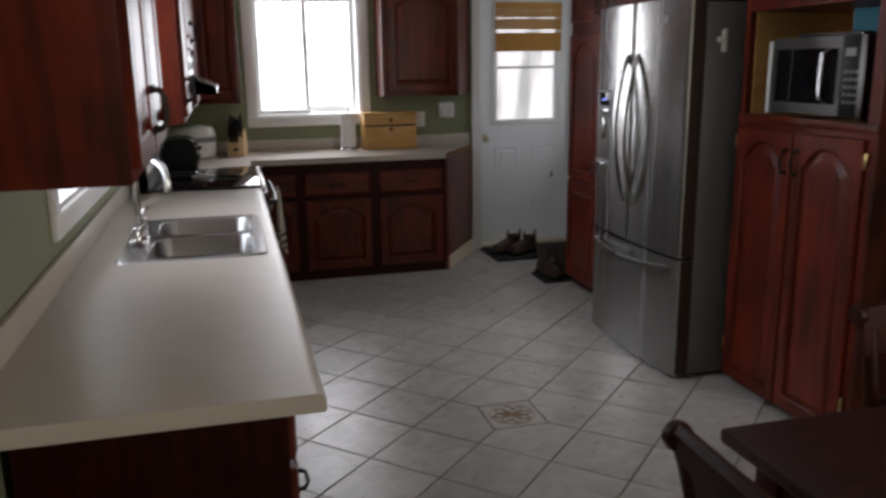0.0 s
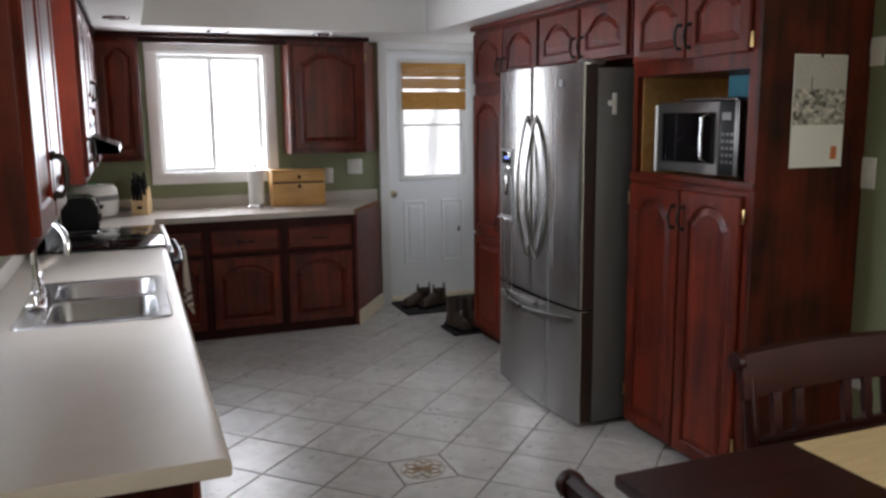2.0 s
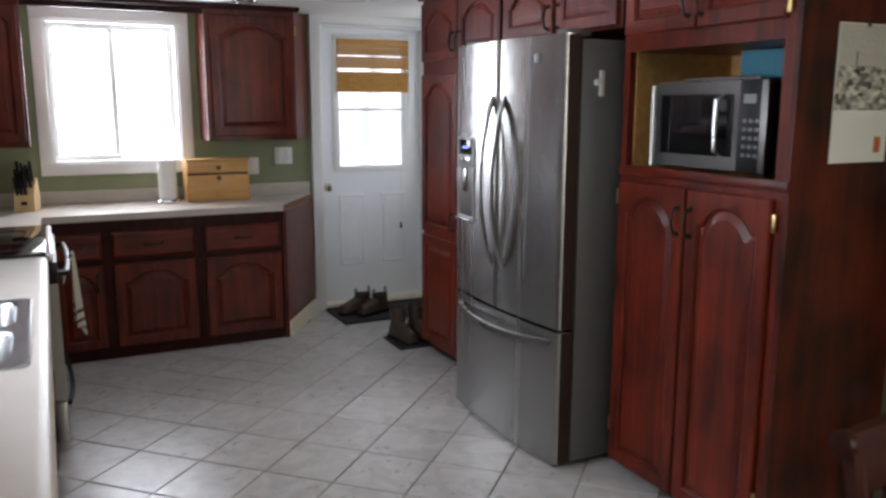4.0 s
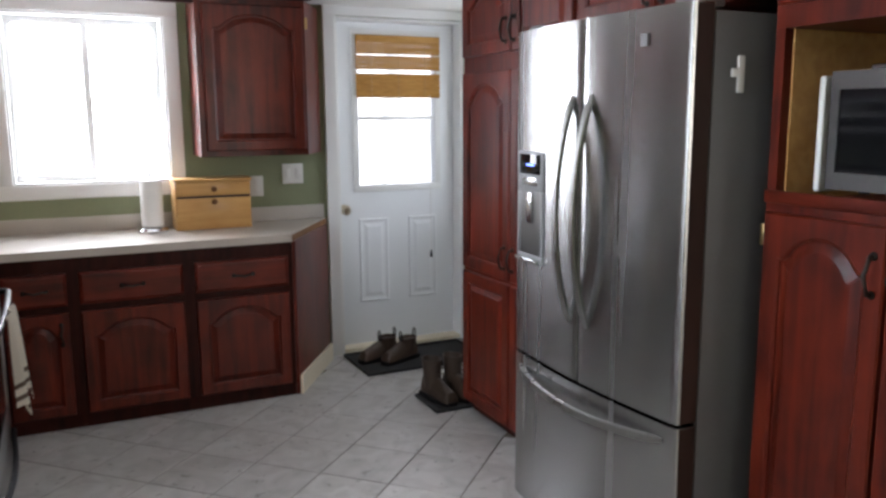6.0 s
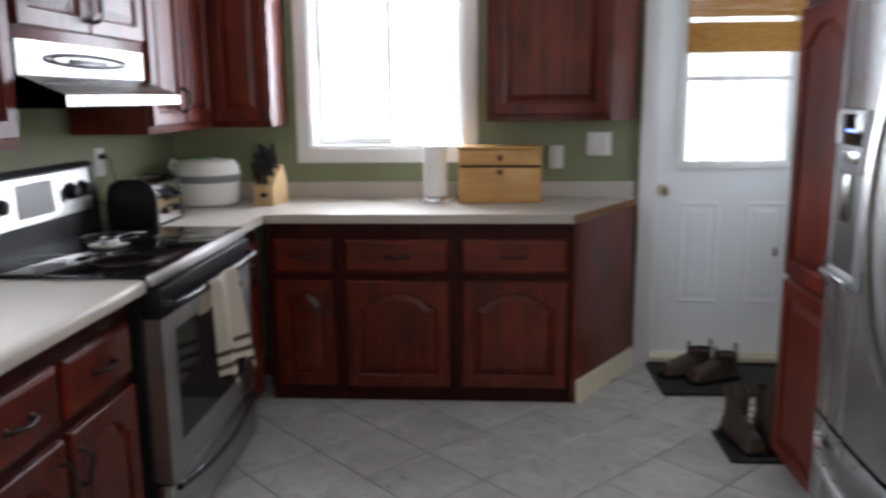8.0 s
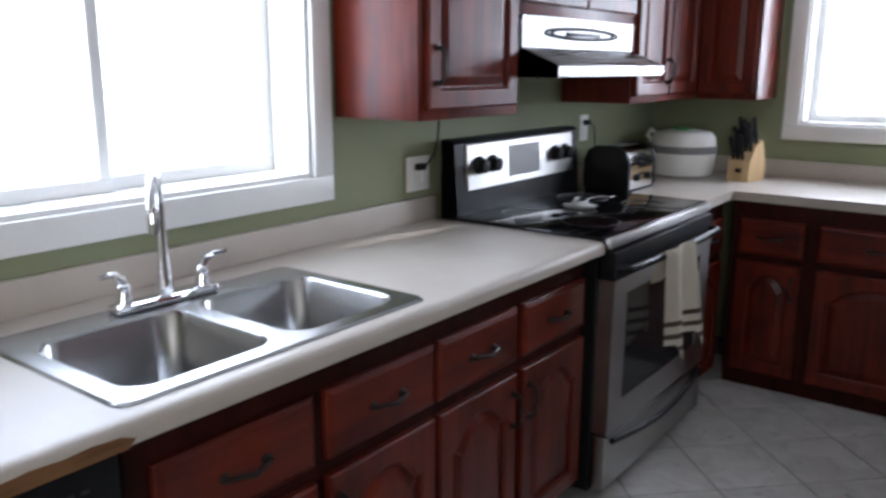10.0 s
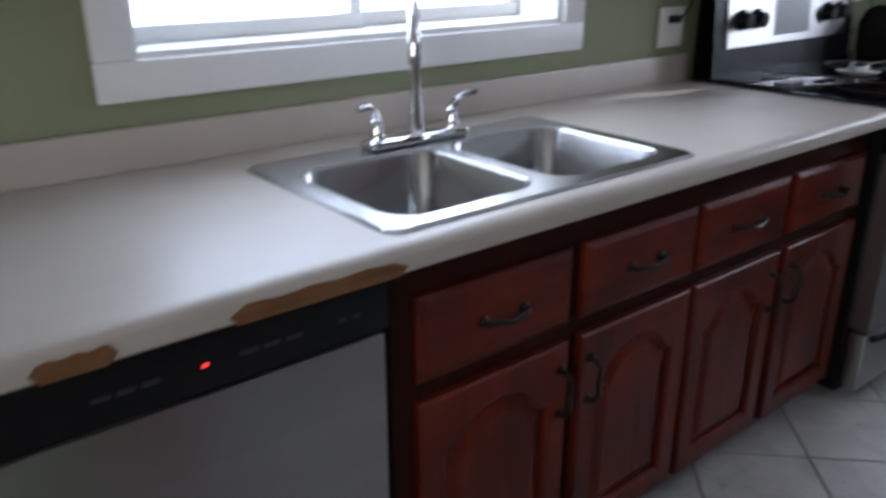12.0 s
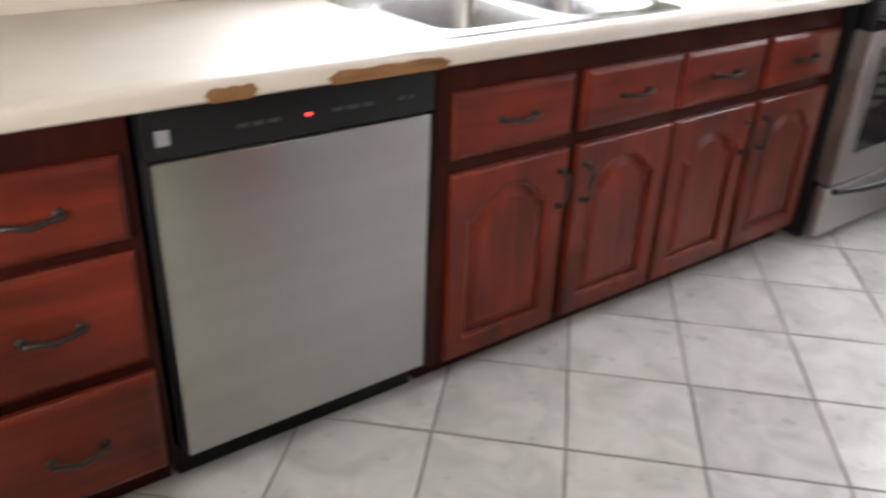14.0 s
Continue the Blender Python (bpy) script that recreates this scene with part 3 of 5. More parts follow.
def countertops():
    t = thing("countertop_sink", "cream laminate countertop with chipped front edge and sink", "countertop")
    f, y0, y1 = 0.67, 1.72, 4.545
    sx0, sx1, sy0, sy1 = 0.19, 0.60, 2.985, 3.70
    bm = bmesh.new()
    edges = []
    for a, b, c, d in ((0.0, f - 0.03, y0, y1), (sx0, sx1, sy0, sy1)):
        vs = [bm.verts.new((x, y, CT)) for x, y in ((a, c), (b, c), (b, d), (a, d))]
        edges += [bm.edges.new((vs[k], vs[(k + 1) % 4])) for k in range(4)]
    bmesh.ops.triangle_fill(bm, use_beauty=True, edges=edges)
    ext = bmesh.ops.extrude_face_region(bm, geom=bm.faces[:])
    for v in ext["geom"]:
        if isinstance(v, bmesh.types.BMVert):
            v.co.z = 0.840
    part("top", bm, LAMINATE, t, smooth=False)
    bm = bmesh.new()
    prof = [(f - 0.03, 0.840), (f - 0.004, 0.840), (f, 0.844), (f, 0.866), (f - 0.004, 0.874), (f - 0.012, 0.879), (f - 0.03, CT)]
    vs = loft(bm, [[(x, y, z) for x, z in prof] for y in (y0, y1)])
    bm.faces.new(vs[0][::-1])
    part("rounded_edge", bm, LAMINATE, t)
    part("backsplash", boxes((0.001, 0.02, y0, y1, CT, 0.962), bevel=0.004), LAMINATE, t)
    for a, b in ((2.45, 2.545), (2.68, 2.955)):
        bm = bmesh.new()
        n = 12
        up = [0.8635 + 0.0016 * math.sin(k * 1.7 + a * 9) for k in range(n + 1)]
        up[0] = up[-1] = 0.852
        pts = [(a + (b - a) * k / n, up[k]) for k in range(n + 1)]
        poly = [(a + 0.01, 0.839)] + pts + [(b - 0.012, 0.839)]
        loft(bm, [[(f - 0.02, y, z) for y, z in poly], [(f + 0.0015, y, z) for y, z in poly]])
        part("chip", bm, RAWPLY, t, "bare brown chipboard where laminate broke off", smooth=False)
    t = thing("countertop_window", "cream laminate corner countertop under the window", "countertop")
    bm = bmesh.new()
    prism(bm, [(0.0, 5.435), (0.64, 5.435), (0.64, 5.845), (2.02, 5.845), (2.40, 6.466), (0.0, 6.466)], 0.840, CT)
    bmesh.ops.bevel(bm, geom=[e for e in bm.edges if e.verts[0].co.z > 0.87 and e.verts[1].co.z > 0.87], offset=0.006, segments=2, affect="EDGES")
    part("top", bm, LAMINATE, t)
    part("backsplash", boxes((0.02, 2.38, 6.446, 6.465, CT, 0.962), (0.001, 0.02, 5.435, 6.465, CT, 0.962), bevel=0.004), LAMINATE, t)
    d = Vector((2.40 - 2.02, 6.466 - 5.845, 0)).normalized()
    bm = bmesh.new()
    o = Vector((d.y, -d.x, 0)) * 0.002
    a, b = Vector((2.022, 5.849, 0)), Vector((2.39, 6.45, 0))
    prism(bm, [tuple(p.xy) for p in (a, a + o, b + o, b)], 0.842, 0.876)
    part("bare_edge", bm, RAWPLY, t, "bare brown edge of the angled counter end")


countertops()


def rounded_rect(x0, x1, y0, y1, r, z, n=5):
    pts = []
    for cx, cy, a in ((x1 - r, y1 - r, 0), (x0 + r, y1 - r, 90), (x0 + r, y0 + r, 180), (x1 - r, y0 + r, 270)):
        pts += [(cx + r * math.cos(radians(a + 90 * k / n)), cy + r * math.sin(radians(a + 90 * k / n)), z) for k in range(n + 1)]
    return pts


def sink():
    t = thing("kitchen_sink", "double-bowl stainless steel sink set in the counter", "sink")
    x0, x1, y0, y1 = 0.13, 0.622, 2.96, 3.735
    bowls = [(0.228, 0.58, 3.005, 3.328), (0.228, 0.58, 3.368, 3.69)]
    z = CT + 0.006
    bm = bmesh.new()
    outer = loft(bm, [rounded_rect(x0, x1, y0, y1, 0.03, CT + 0.0005), rounded_rect(x0 + 0.006, x1 - 0.006, y0 + 0.006, y1 - 0.006, 0.028, z)], close=False)[-1]
    loops = [outer]
    for b in bowls:
        loops.append([bm.verts.new(p) for p in rounded_rect(*b, 0.06, z)])
    es = []
    for lp in loops:
        for a, b in zip(lp, lp[1:] + lp[:1]):
            es.append(bm.edges.get((a, b)) or bm.edges.new((a, b)))
    bmesh.ops.triangle_fill(bm, use_beauty=True, edges=es)
    part("rim", bm, SINKSTEEL, t)
    for b in bowls:
        bm = bmesh.new()
        sh = lambda d, r, zz: rounded_rect(b[0] + d, b[1] - d, b[2] + d, b[3] - d, r, zz)
        loft(bm, [sh(0, 0.06, z), sh(0.006, 0.056, z - 0.008), sh(0.012, 0.055, z - 0.15), sh(0.025, 0.05, z - 0.178), sh(0.06, 0.03, z - 0.188)])
        bowl = part("bowl", bm, SINKSTEEL, t)
        bm = bmesh.new()
        lathe(bm, [(0.045, 0), (0.045, 0.003), (0.03, 0.003), (0.028, 0.001)], 20, ((b[0] + b[1]) / 2, (b[2] + b[3]) / 2, z - 0.1875))
        part("drain", bm, CHROME, bowl)
    f = thing("kitchen_faucet", "chrome gooseneck faucet with two lever handles at the sink", "faucet", pose(0.178, 3.345, z))
    part("base", boxes((-0.028, 0.028, -0.13, 0.13, 0, 0.02), bevel=0.009), CHROME, f)
    bm = bmesh.new()
    pts = [(0, 0, 0.01), (0, 0, 0.05), (0, 0, 0.10), (0, 0, 0.22)] + [(0.075 - 0.075 * math.cos(a), 0, 0.22 + 0.075 * math.sin(a)) for a in [math.pi * k / 10 for k in range(1, 11)]] + [(0.15, 0, 0.185)]
    tube(bm, pts, 0.011, 12, [0.02, 0.017, 0.012] + [0.011] * 10 + [0.013, 0.013])
    part("spout", bm, CHROME, f, m=pose(0, 0, 0, 0, 0, -38))
    for s in (-1, 1):
        bm = bmesh.new()
        lathe(bm, [(0.02, 0.015), (0.018, 0.03), (0.012, 0.045), (0.014, 0.058), (0.006, 0.066)], 16, (0, s * 0.10, 0))
        tube(bm, [(0, s * 0.10, 0.058), (0.003, s * 0.108, 0.078), (0.008, s * 0.128, 0.09), (0.014, s * 0.158, 0.09)], 0.007, 8, [0.009, 0.008, 0.007, 0.006])
        part("lever", bm, CHROME, f)


sink()


def dishwasher():
    t = thing("dishwasher", "stainless steel dishwasher with black control strip under the counter", "dishwasher", west(2.345))
    w = 0.605
    part("cabinet", boxes((0.004, w - 0.004, 0.0, 0.56, 0.09, 0.836)), BLACK, t)
    part("toe_panel", boxes((0.004, w - 0.004, 0.045, 0.075, 0.0, 0.09)), BLACK, t)
    part("door", boxes((0.012, w - 0.012, -0.028, 0.0, 0.10, 0.735), bevel=0.004), STEEL_X, t, "brushed stainless door panel")
    p = part("control_panel", boxes((0.004, w - 0.004, -0.03, 0.0, 0.74, 0.836), bevel=0.006), BLACK, t)
    part("brand_plate", boxes((0.026, 0.05, -0.0325, -0.029, 0.768, 0.795)), PLASTICG, p)
    part("indicator", boxes((0.307, 0.315, -0.0325, -0.029, 0.7785, 0.7825)), glowing("red_led", (1.0, 0.05, 0.04), 2), p, "lit red indicator")
    for x, ww in ((0.17, 0.09), (0.36, 0.1), (0.51, 0.014), (0.535, 0.012)):
        for k in range(3 if ww > 0.05 else 1):
            part("button", boxes((x + k * ww / 3, x + k * ww / 3 + (ww / 3 - 0.008 if ww > 0.05 else ww), -0.0325, -0.029, 0.777, 0.784), bevel=0.001), BUTTON, p)


dishwasher()


def stove():
    t = thing("stove", "stainless and black electric range with glass cooktop", "stove", pose(0.645, 4.55, 0, 0, 0, 90))
    w, d = 0.88, 0.62
    part("body", boxes((0, w, 0.0, d, 0.03, 0.872)), BLACK, t)
    part("cooktop", boxes((-0.004, w + 0.004, -0.02, d - 0.06, 0.873, 0.893), bevel=0.005), BLACKGLASS, t, "glossy black glass cooktop")
    part("front_trim", boxes((0.0, w, -0.045, -0.0205, 0.855, 0.892), bevel=0.009), STEEL_X, t)
    for x, y, r in ((0.22, 0.14, 0.10), (0.66, 0.14, 0.085), (0.22, 0.4, 0.08), (0.66, 0.4, 0.10)):
        bm = bmesh.new()
        loft(bm, [[(x + rr * math.cos(2 * math.pi * k / 32), y + rr * math.sin(2 * math.pi * k / 32), 0.893 + z) for k in range(32)] for rr, z in ((r, 0.0), (r, 0.0006), (r - 0.002, 0.0006), (r - 0.002, 0.0))], close=False)
        part("burner_ring", bm, GREYCASE, t)
    # door with window
    z0, z1 = 0.24, 0.80
    part("oven_door", boxes((0.012, w - 0.012, -0.055, -0.002, z0, z0 + 0.1), (0.012, w - 0.012, -0.055, -0.002, z1 - 0.1, z1 - 0.045), (0.012, 0.11, -0.055, -0.002, z0 + 0.1, z1 - 0.1), (w - 0.11, w - 0.012, -0.055, -0.002, z0 + 0.1, z1 - 0.1)), STEEL_X, t)
    part("oven_door_top", boxes((0.012, w - 0.012, -0.057, -0.002, z1 - 0.045, 0.848), bevel=0.004), BLACK, t)
    part("oven_window", boxes((0.11, w - 0.11, -0.052, -0.004, z0 + 0.1, z1 - 0.1)), DARKGLASS, t, "dark oven window")
    bm = bmesh.new()
    n = 10
    tube(bm, [(0.03, -0.05, 0.795), (0.04, -0.085, 0.795)] + [(0.05 + (w - 0.1) * k / n, -0.092 - 0.012 * math.sin(math.pi * k / n), 0.795) for k in range(n + 1)] + [(w - 0.04, -0.085, 0.795), (w - 0.03, -0.05, 0.795)], 0.0125, 10)
    part("oven_handle", bm, BLACK, t)
    part("storage_drawer", boxes((0.012, w - 0.012, -0.053, -0.002, 0.045, 0.228), bevel=0.006), STEEL_X, t)
    bm = bmesh.new()
    tube(bm, [(0.04 + (w - 0.08) * k / n, -0.061 - 0.022 * math.sin(math.pi * k / n), 0.215 - 0.03 * math.sin(math.pi * k / n)) for k in range(n + 1)], 0.011, 8)
    part("drawer_handle", bm, BLACK, t)
    bm = bmesh.new()
    prof = [(d - 0.085, 0.873), (d - 0.01, 0.873), (d - 0.01, 1.155), (d - 0.05, 1.155), (d - 0.065, 1.14)]
    loft(bm, [[(x, y, z) for y, z in prof] for x in (0.0, w)])
    g = part("backguard", bm, BLACK, t)
    bm = bmesh.new()
    sl = lambda x, z, o: (x, d - 0.065 - (1.14 - z) * 0.075 - o, z)
    loft(bm, [[sl(0.06, 0.975, 0), sl(w - 0.06, 0.975, 0), sl(w - 0.06, 1.135, 0), sl(0.06, 1.135, 0)], [sl(0.062, 0.977, 0.008), sl(w - 0.062, 0.977, 0.008), sl(w - 0.062, 1.133, 0.008), sl(0.062, 1.133, 0.008)]])
    cp = part("control_panel", bm, STEEL_X, g, "stainless control panel", smooth=False)
    bm = bmesh.new()
    loft(bm, [[sl(0.33, 1.0, 0.007), sl(0.55, 1.0, 0.007), sl(0.55, 1.115, 0.007), sl(0.33, 1.115, 0.007)], [sl(0.331, 1.001, 0.011), sl(0.549, 1.001, 0.011), sl(0.549, 1.114, 0.011), sl(0.331, 1.114, 0.011)]])
    part("display", bm, PLASTICG, cp, smooth=False)
    for x in (0.13, 0.215, 0.665, 0.75):
        bm = bmesh.new()
        lathe(bm, [(0.032, 0), (0.032, 0.008), (0.026, 0.012), (0.024, 0.034), (0.008, 0.036)], 18)
        part("knob", bm, BLACK, cp, m=Matrix.Translation(sl(x, 1.06, 0.008)) @ pose(0, 0, 0, 90 + 4))


stove()


def dish_towel():
    """A striped towel folded over the oven handle."""
    bm = bmesh.new()
    n, mrows = 16, 22
    grid = []
    for j in range(mrows + 1):
        s = j / mrows
        row = []
        for k in range(n + 1):
            u = k / n
            if s < 0.1:
                z, x = 0.70 + 0.12 * math.sin(math.pi * s / 0.2), 0.722 + 0.049 * (s / 0.1)
            else:
                z, x = 0.818 - (s - 0.1) * (0.37 + 0.07 * max(0.0, math.sin(u * 9.0 - 1.2))), 0.771 + 0.012 * s
            wide = 0.22 + 0.06 * s
            row.append(bm.verts.new((x + 0.02 * math.sin(u * 9.0 - 1.2 + 0.5 * s) * (0.25 + s), 4.80 + wide * u + 0.03 * s, z)))
        grid.append(row)
    for a, b in zip(grid, grid[1:]):
        for k in range(n):
            bm.faces.new((a[k], a[k + 1], b[k + 1], b[k]))
    bmesh.ops.solidify(bm, geom=bm.faces[:], thickness=0.004)
    m, nn, l, b = material("striped_cotton")
    tc, sep = nn.new("ShaderNodeTexCoord"), nn.new("ShaderNodeSeparateXYZ")
    l.new(tc.outputs["Object"], sep.inputs[0])
    def band(out, centre, half):
        d = nn.new("ShaderNodeMath")
        d.operation, d.inputs[1].default_value, d.inputs[2].default_value = "COMPARE", centre, half
        l.new(out, d.inputs[0])
        return d.outputs[0]
    marks = [band(sep.outputs["Z"], z, 0.009) for z in (0.47, 0.515, 0.56)]
    tot = marks[0]
    for k in marks[1:]:
        a = nn.new("ShaderNodeMath")
        a.operation = "MAXIMUM"
        l.new(tot, a.inputs[0]), l.new(k, a.inputs[1])
        tot = a.outputs[0]
    mix = nn.new("ShaderNodeMix")
    mix.data_type = "RGBA"
    mix.inputs["A"].default_value, mix.inputs["B"].default_value = (0.72, 0.66, 0.55, 1), (0.13, 0.085, 0.06, 1)
    l.new(tot, mix.inputs["Factor"]), l.new(mix.outputs["Result"], b.inputs["Base Color"])
    b.inputs["Roughness"].default_value = 0.95
    solid("dish_towel", bm, m, "cream dish towel with brown stripes hanging on the oven handle", "towel", smooth=True)


dish_towel()


# ---- west wall cabinets and hood ----
up = lambda y: pose(0.33, y, 0, 0, 0, 90)
UB, UT = 1.255, 2.095
wall_cabinet(up(1.93), 0.755, 1.275, UT, [(0.02, 1.305, 0.35, 0.755, (0.325, 0.10)), (0.385, 1.305, 0.35, 0.755, (0.025, 0.10))], "cherry-stained wall cabinet beside the sink window", group="west wall cabinets")
wall_cabinet(up(4.06), 0.50, UB, UT, [(0.025, UB + 0.03, 0.45, 0.775, (0.03, 0.12))], "cherry-stained wall cabinet between window and hood", group="west wall cabinets")
wall_cabinet(up(4.56), 0.86, 1.563, UT, [(0.02, 1.60, 0.405, 0.47, (0.38, 0.09)), (0.435, 1.60, 0.405, 0.47, (0.025, 0.09))], "short cherry-stained cabinet above the range hood", group="west wall cabinets")
wall_cabinet(up(5.42), 0.72, UB, UT, [(0.02, UB + 0.03, 0.33, 0.775, (0.30, 0.10)), (0.36, UB + 0.03, 0.33, 0.775)], "cherry-stained wall cabinet beside the corner", group="west wall cabinets")
wall_cabinet(pose(0.333, 6.145, 0), 0.285, UB, UT, [(0.015, UB + 0.03, 0.255, 0.775)], "narrow cherry-stained corner wall cabinet beside the window", group="north wall cabinets")


def angled_wall_cabinet():
    t = thing("wall_cabinet", "cherry-stained wall cabinet with an angled end beside the back door", "cabinet", group="north wall cabinets")
    bm = bmesh.new()
    prism(bm, [(1.635, 6.145), (2.21, 6.145), (2.37, 6.44), (2.37, 6.466), (1.64, 6.466)], UB + 0.02, UT)
    part("body", bm, WOOD, t, smooth=False)
    panel_door(t, 1.665, UB + 0.05, 0.53, 0.755, y=6.125, handle=None)
    hinges(t, 2.22, (1.98,), 6.16)


angled_wall_cabinet()
solid("cabinet_crown", boxes((0.30, 0.36, 1.92, 6.10, UT, S), (0.30, 2.24, 6.10, 6.16, UT, S), bevel=0.006), DARKWOOD, "dark stained crown moulding above the wall cabinets", "trim", "structure")
solid("window_valance", boxes((0.62, 1.64, 6.16, 6.19, 2.06, UT)), DARKWOOD, "dark stained valance board above the window", "trim", "structure")


def range_hood():
    t = thing("range_hood", "stainless under-cabinet range hood over the stove", "range hood", pose(0.0, 4.57, 0))
    w = 0.82
    bm = bmesh.new()
    prof = [(0.002, 1.368), (0.465, 1.368), (0.475, 1.372), (0.475, 1.405), (0.34, 1.462), (0.34, 1.562), (0.002, 1.562)]
    vs = loft(bm, [[(x, y, z) for x, z in prof] for y in (0, w)])
    bm.faces.new(vs[0][::-1])
    part("canopy", bm, STEEL_Y, t, smooth=False)
    bm = bmesh.new()
    for sy, sz in ((1, 1), (0.86, 0.72)):
        pts = [(0.342, w / 2 + 0.27 * sy * math.cos(a), 1.512 + 0.02 * sz * math.sin(a)) for a in [2 * math.pi * k / 32 for k in range(33)]]
        tube(bm, pts, 0.004, 6)
    part("oval_vent", bm, BLACK, t)
    part("vent_strip", boxes((0.3405, 0.3435, w / 2 - 0.13, w / 2 + 0.13, 1.503, 1.517), bevel=0.001), BLACK, t)


range_hood()


# ---- tall units on the east wall ----
EX = 2.735
east = lambda y: pose(EX, y, 0, 0, 0, -90)


def hutch():
    w, d = 0.813, 0.545
    t = thing("tall_cabinet", "tall cherry-stained cabinet with an open microwave niche", "cabinet", east(3.408))
    z0, z1 = 1.245, 1.705
    part("lower_body", boxes((0, w - 0.021, 0, d, 0.06, z0)), WOOD, t, smooth=False)
    part("upper_body", boxes((0, w - 0.021, 0, d, z1, UT)), WOOD, t, smooth=False)
    part("niche_side", boxes((0, 0.03, 0, d, z0, z1)), WOOD, t, smooth=False)
    part("niche_side", boxes((w - 0.06, w - 0.021, 0, d, z0, z1)), WOOD, t, smooth=False)
    part("niche_back", boxes((0.03, w - 0.06, d - 0.02, d, z0, z1)), WOOD, t, smooth=False)
    part("end_panel", boxes((w - 0.02, w, -0.002, d, 0.0, UT)), BLOTCHY, t, "broad dark red end panel", smooth=False)
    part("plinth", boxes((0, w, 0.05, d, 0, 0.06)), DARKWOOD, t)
    part("niche_lining", boxes((0.031, 0.036, 0.03, d - 0.021, z0 + 0.001, z1 - 0.001), (0.036, w - 0.066, d - 0.026, d - 0.021, z0 + 0.001, z1 - 0.001)), PINE, t, "light pine niche lining")
    part("niche_ledge", boxes((0.0, w, -0.012, -0.001, z0 - 0.005, z0 + 0.03), bevel=0.004), WOODX, t)
    for k, (x, hx) in enumerate(((0.012, 0.342), (0.392, 0.025))):
        panel_door(t, x, 0.05, 0.37, 1.165, handle=(hx, 1.045))
        panel_door(t, x, 1.765, 0.37, 0.305, rise=0.06, handle=(hx, 0.09))
    hinges(t, 0.771, (0.2, 1.14, 1.81, 2.02))
    hinges(t, 0.004, (0.2, 1.15))


hutch()
wall_cabinet(east(4.335), 0.905, 1.80, UT, [(0.02, 1.81, 0.42, 0.265, (0.395, 0.07)), (0.465, 1.81, 0.42, 0.265, (0.025, 0.07))], "cherry-stained cabinet with two arched doors above the fridge", depth=0.545)


def pantry():
    t = thing("pantry_cabinet", "tall narrow cherry-stained pantry cabinet beside the back door", "cabinet", east(5.265))
    w, d = 0.925, 0.545
    part("body", boxes((0, w, 0, d, 0.06, UT)), WOOD, t, smooth=False)
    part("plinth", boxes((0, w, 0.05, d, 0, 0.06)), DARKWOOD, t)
    for x, hx in ((0.012, 0.415), (0.47, 0.03)):
        panel_door(t, x, 0.075, 0.445, 0.66, rise=0)
        panel_door(t, x, 0.755, 0.445, 0.92, handle=(hx, 0.10))
        panel_door(t, x, 1.75, 0.445, 0.325, rise=0.06, handle=(hx, 0.09))


pantry()
solid("tall_cabinet_crown", boxes((2.705, 2.745, 2.575, 5.28, UT, S), bevel=0.006), WOODY, "cherry-stained crown moulding above the tall cabinets", "trim", "structure")


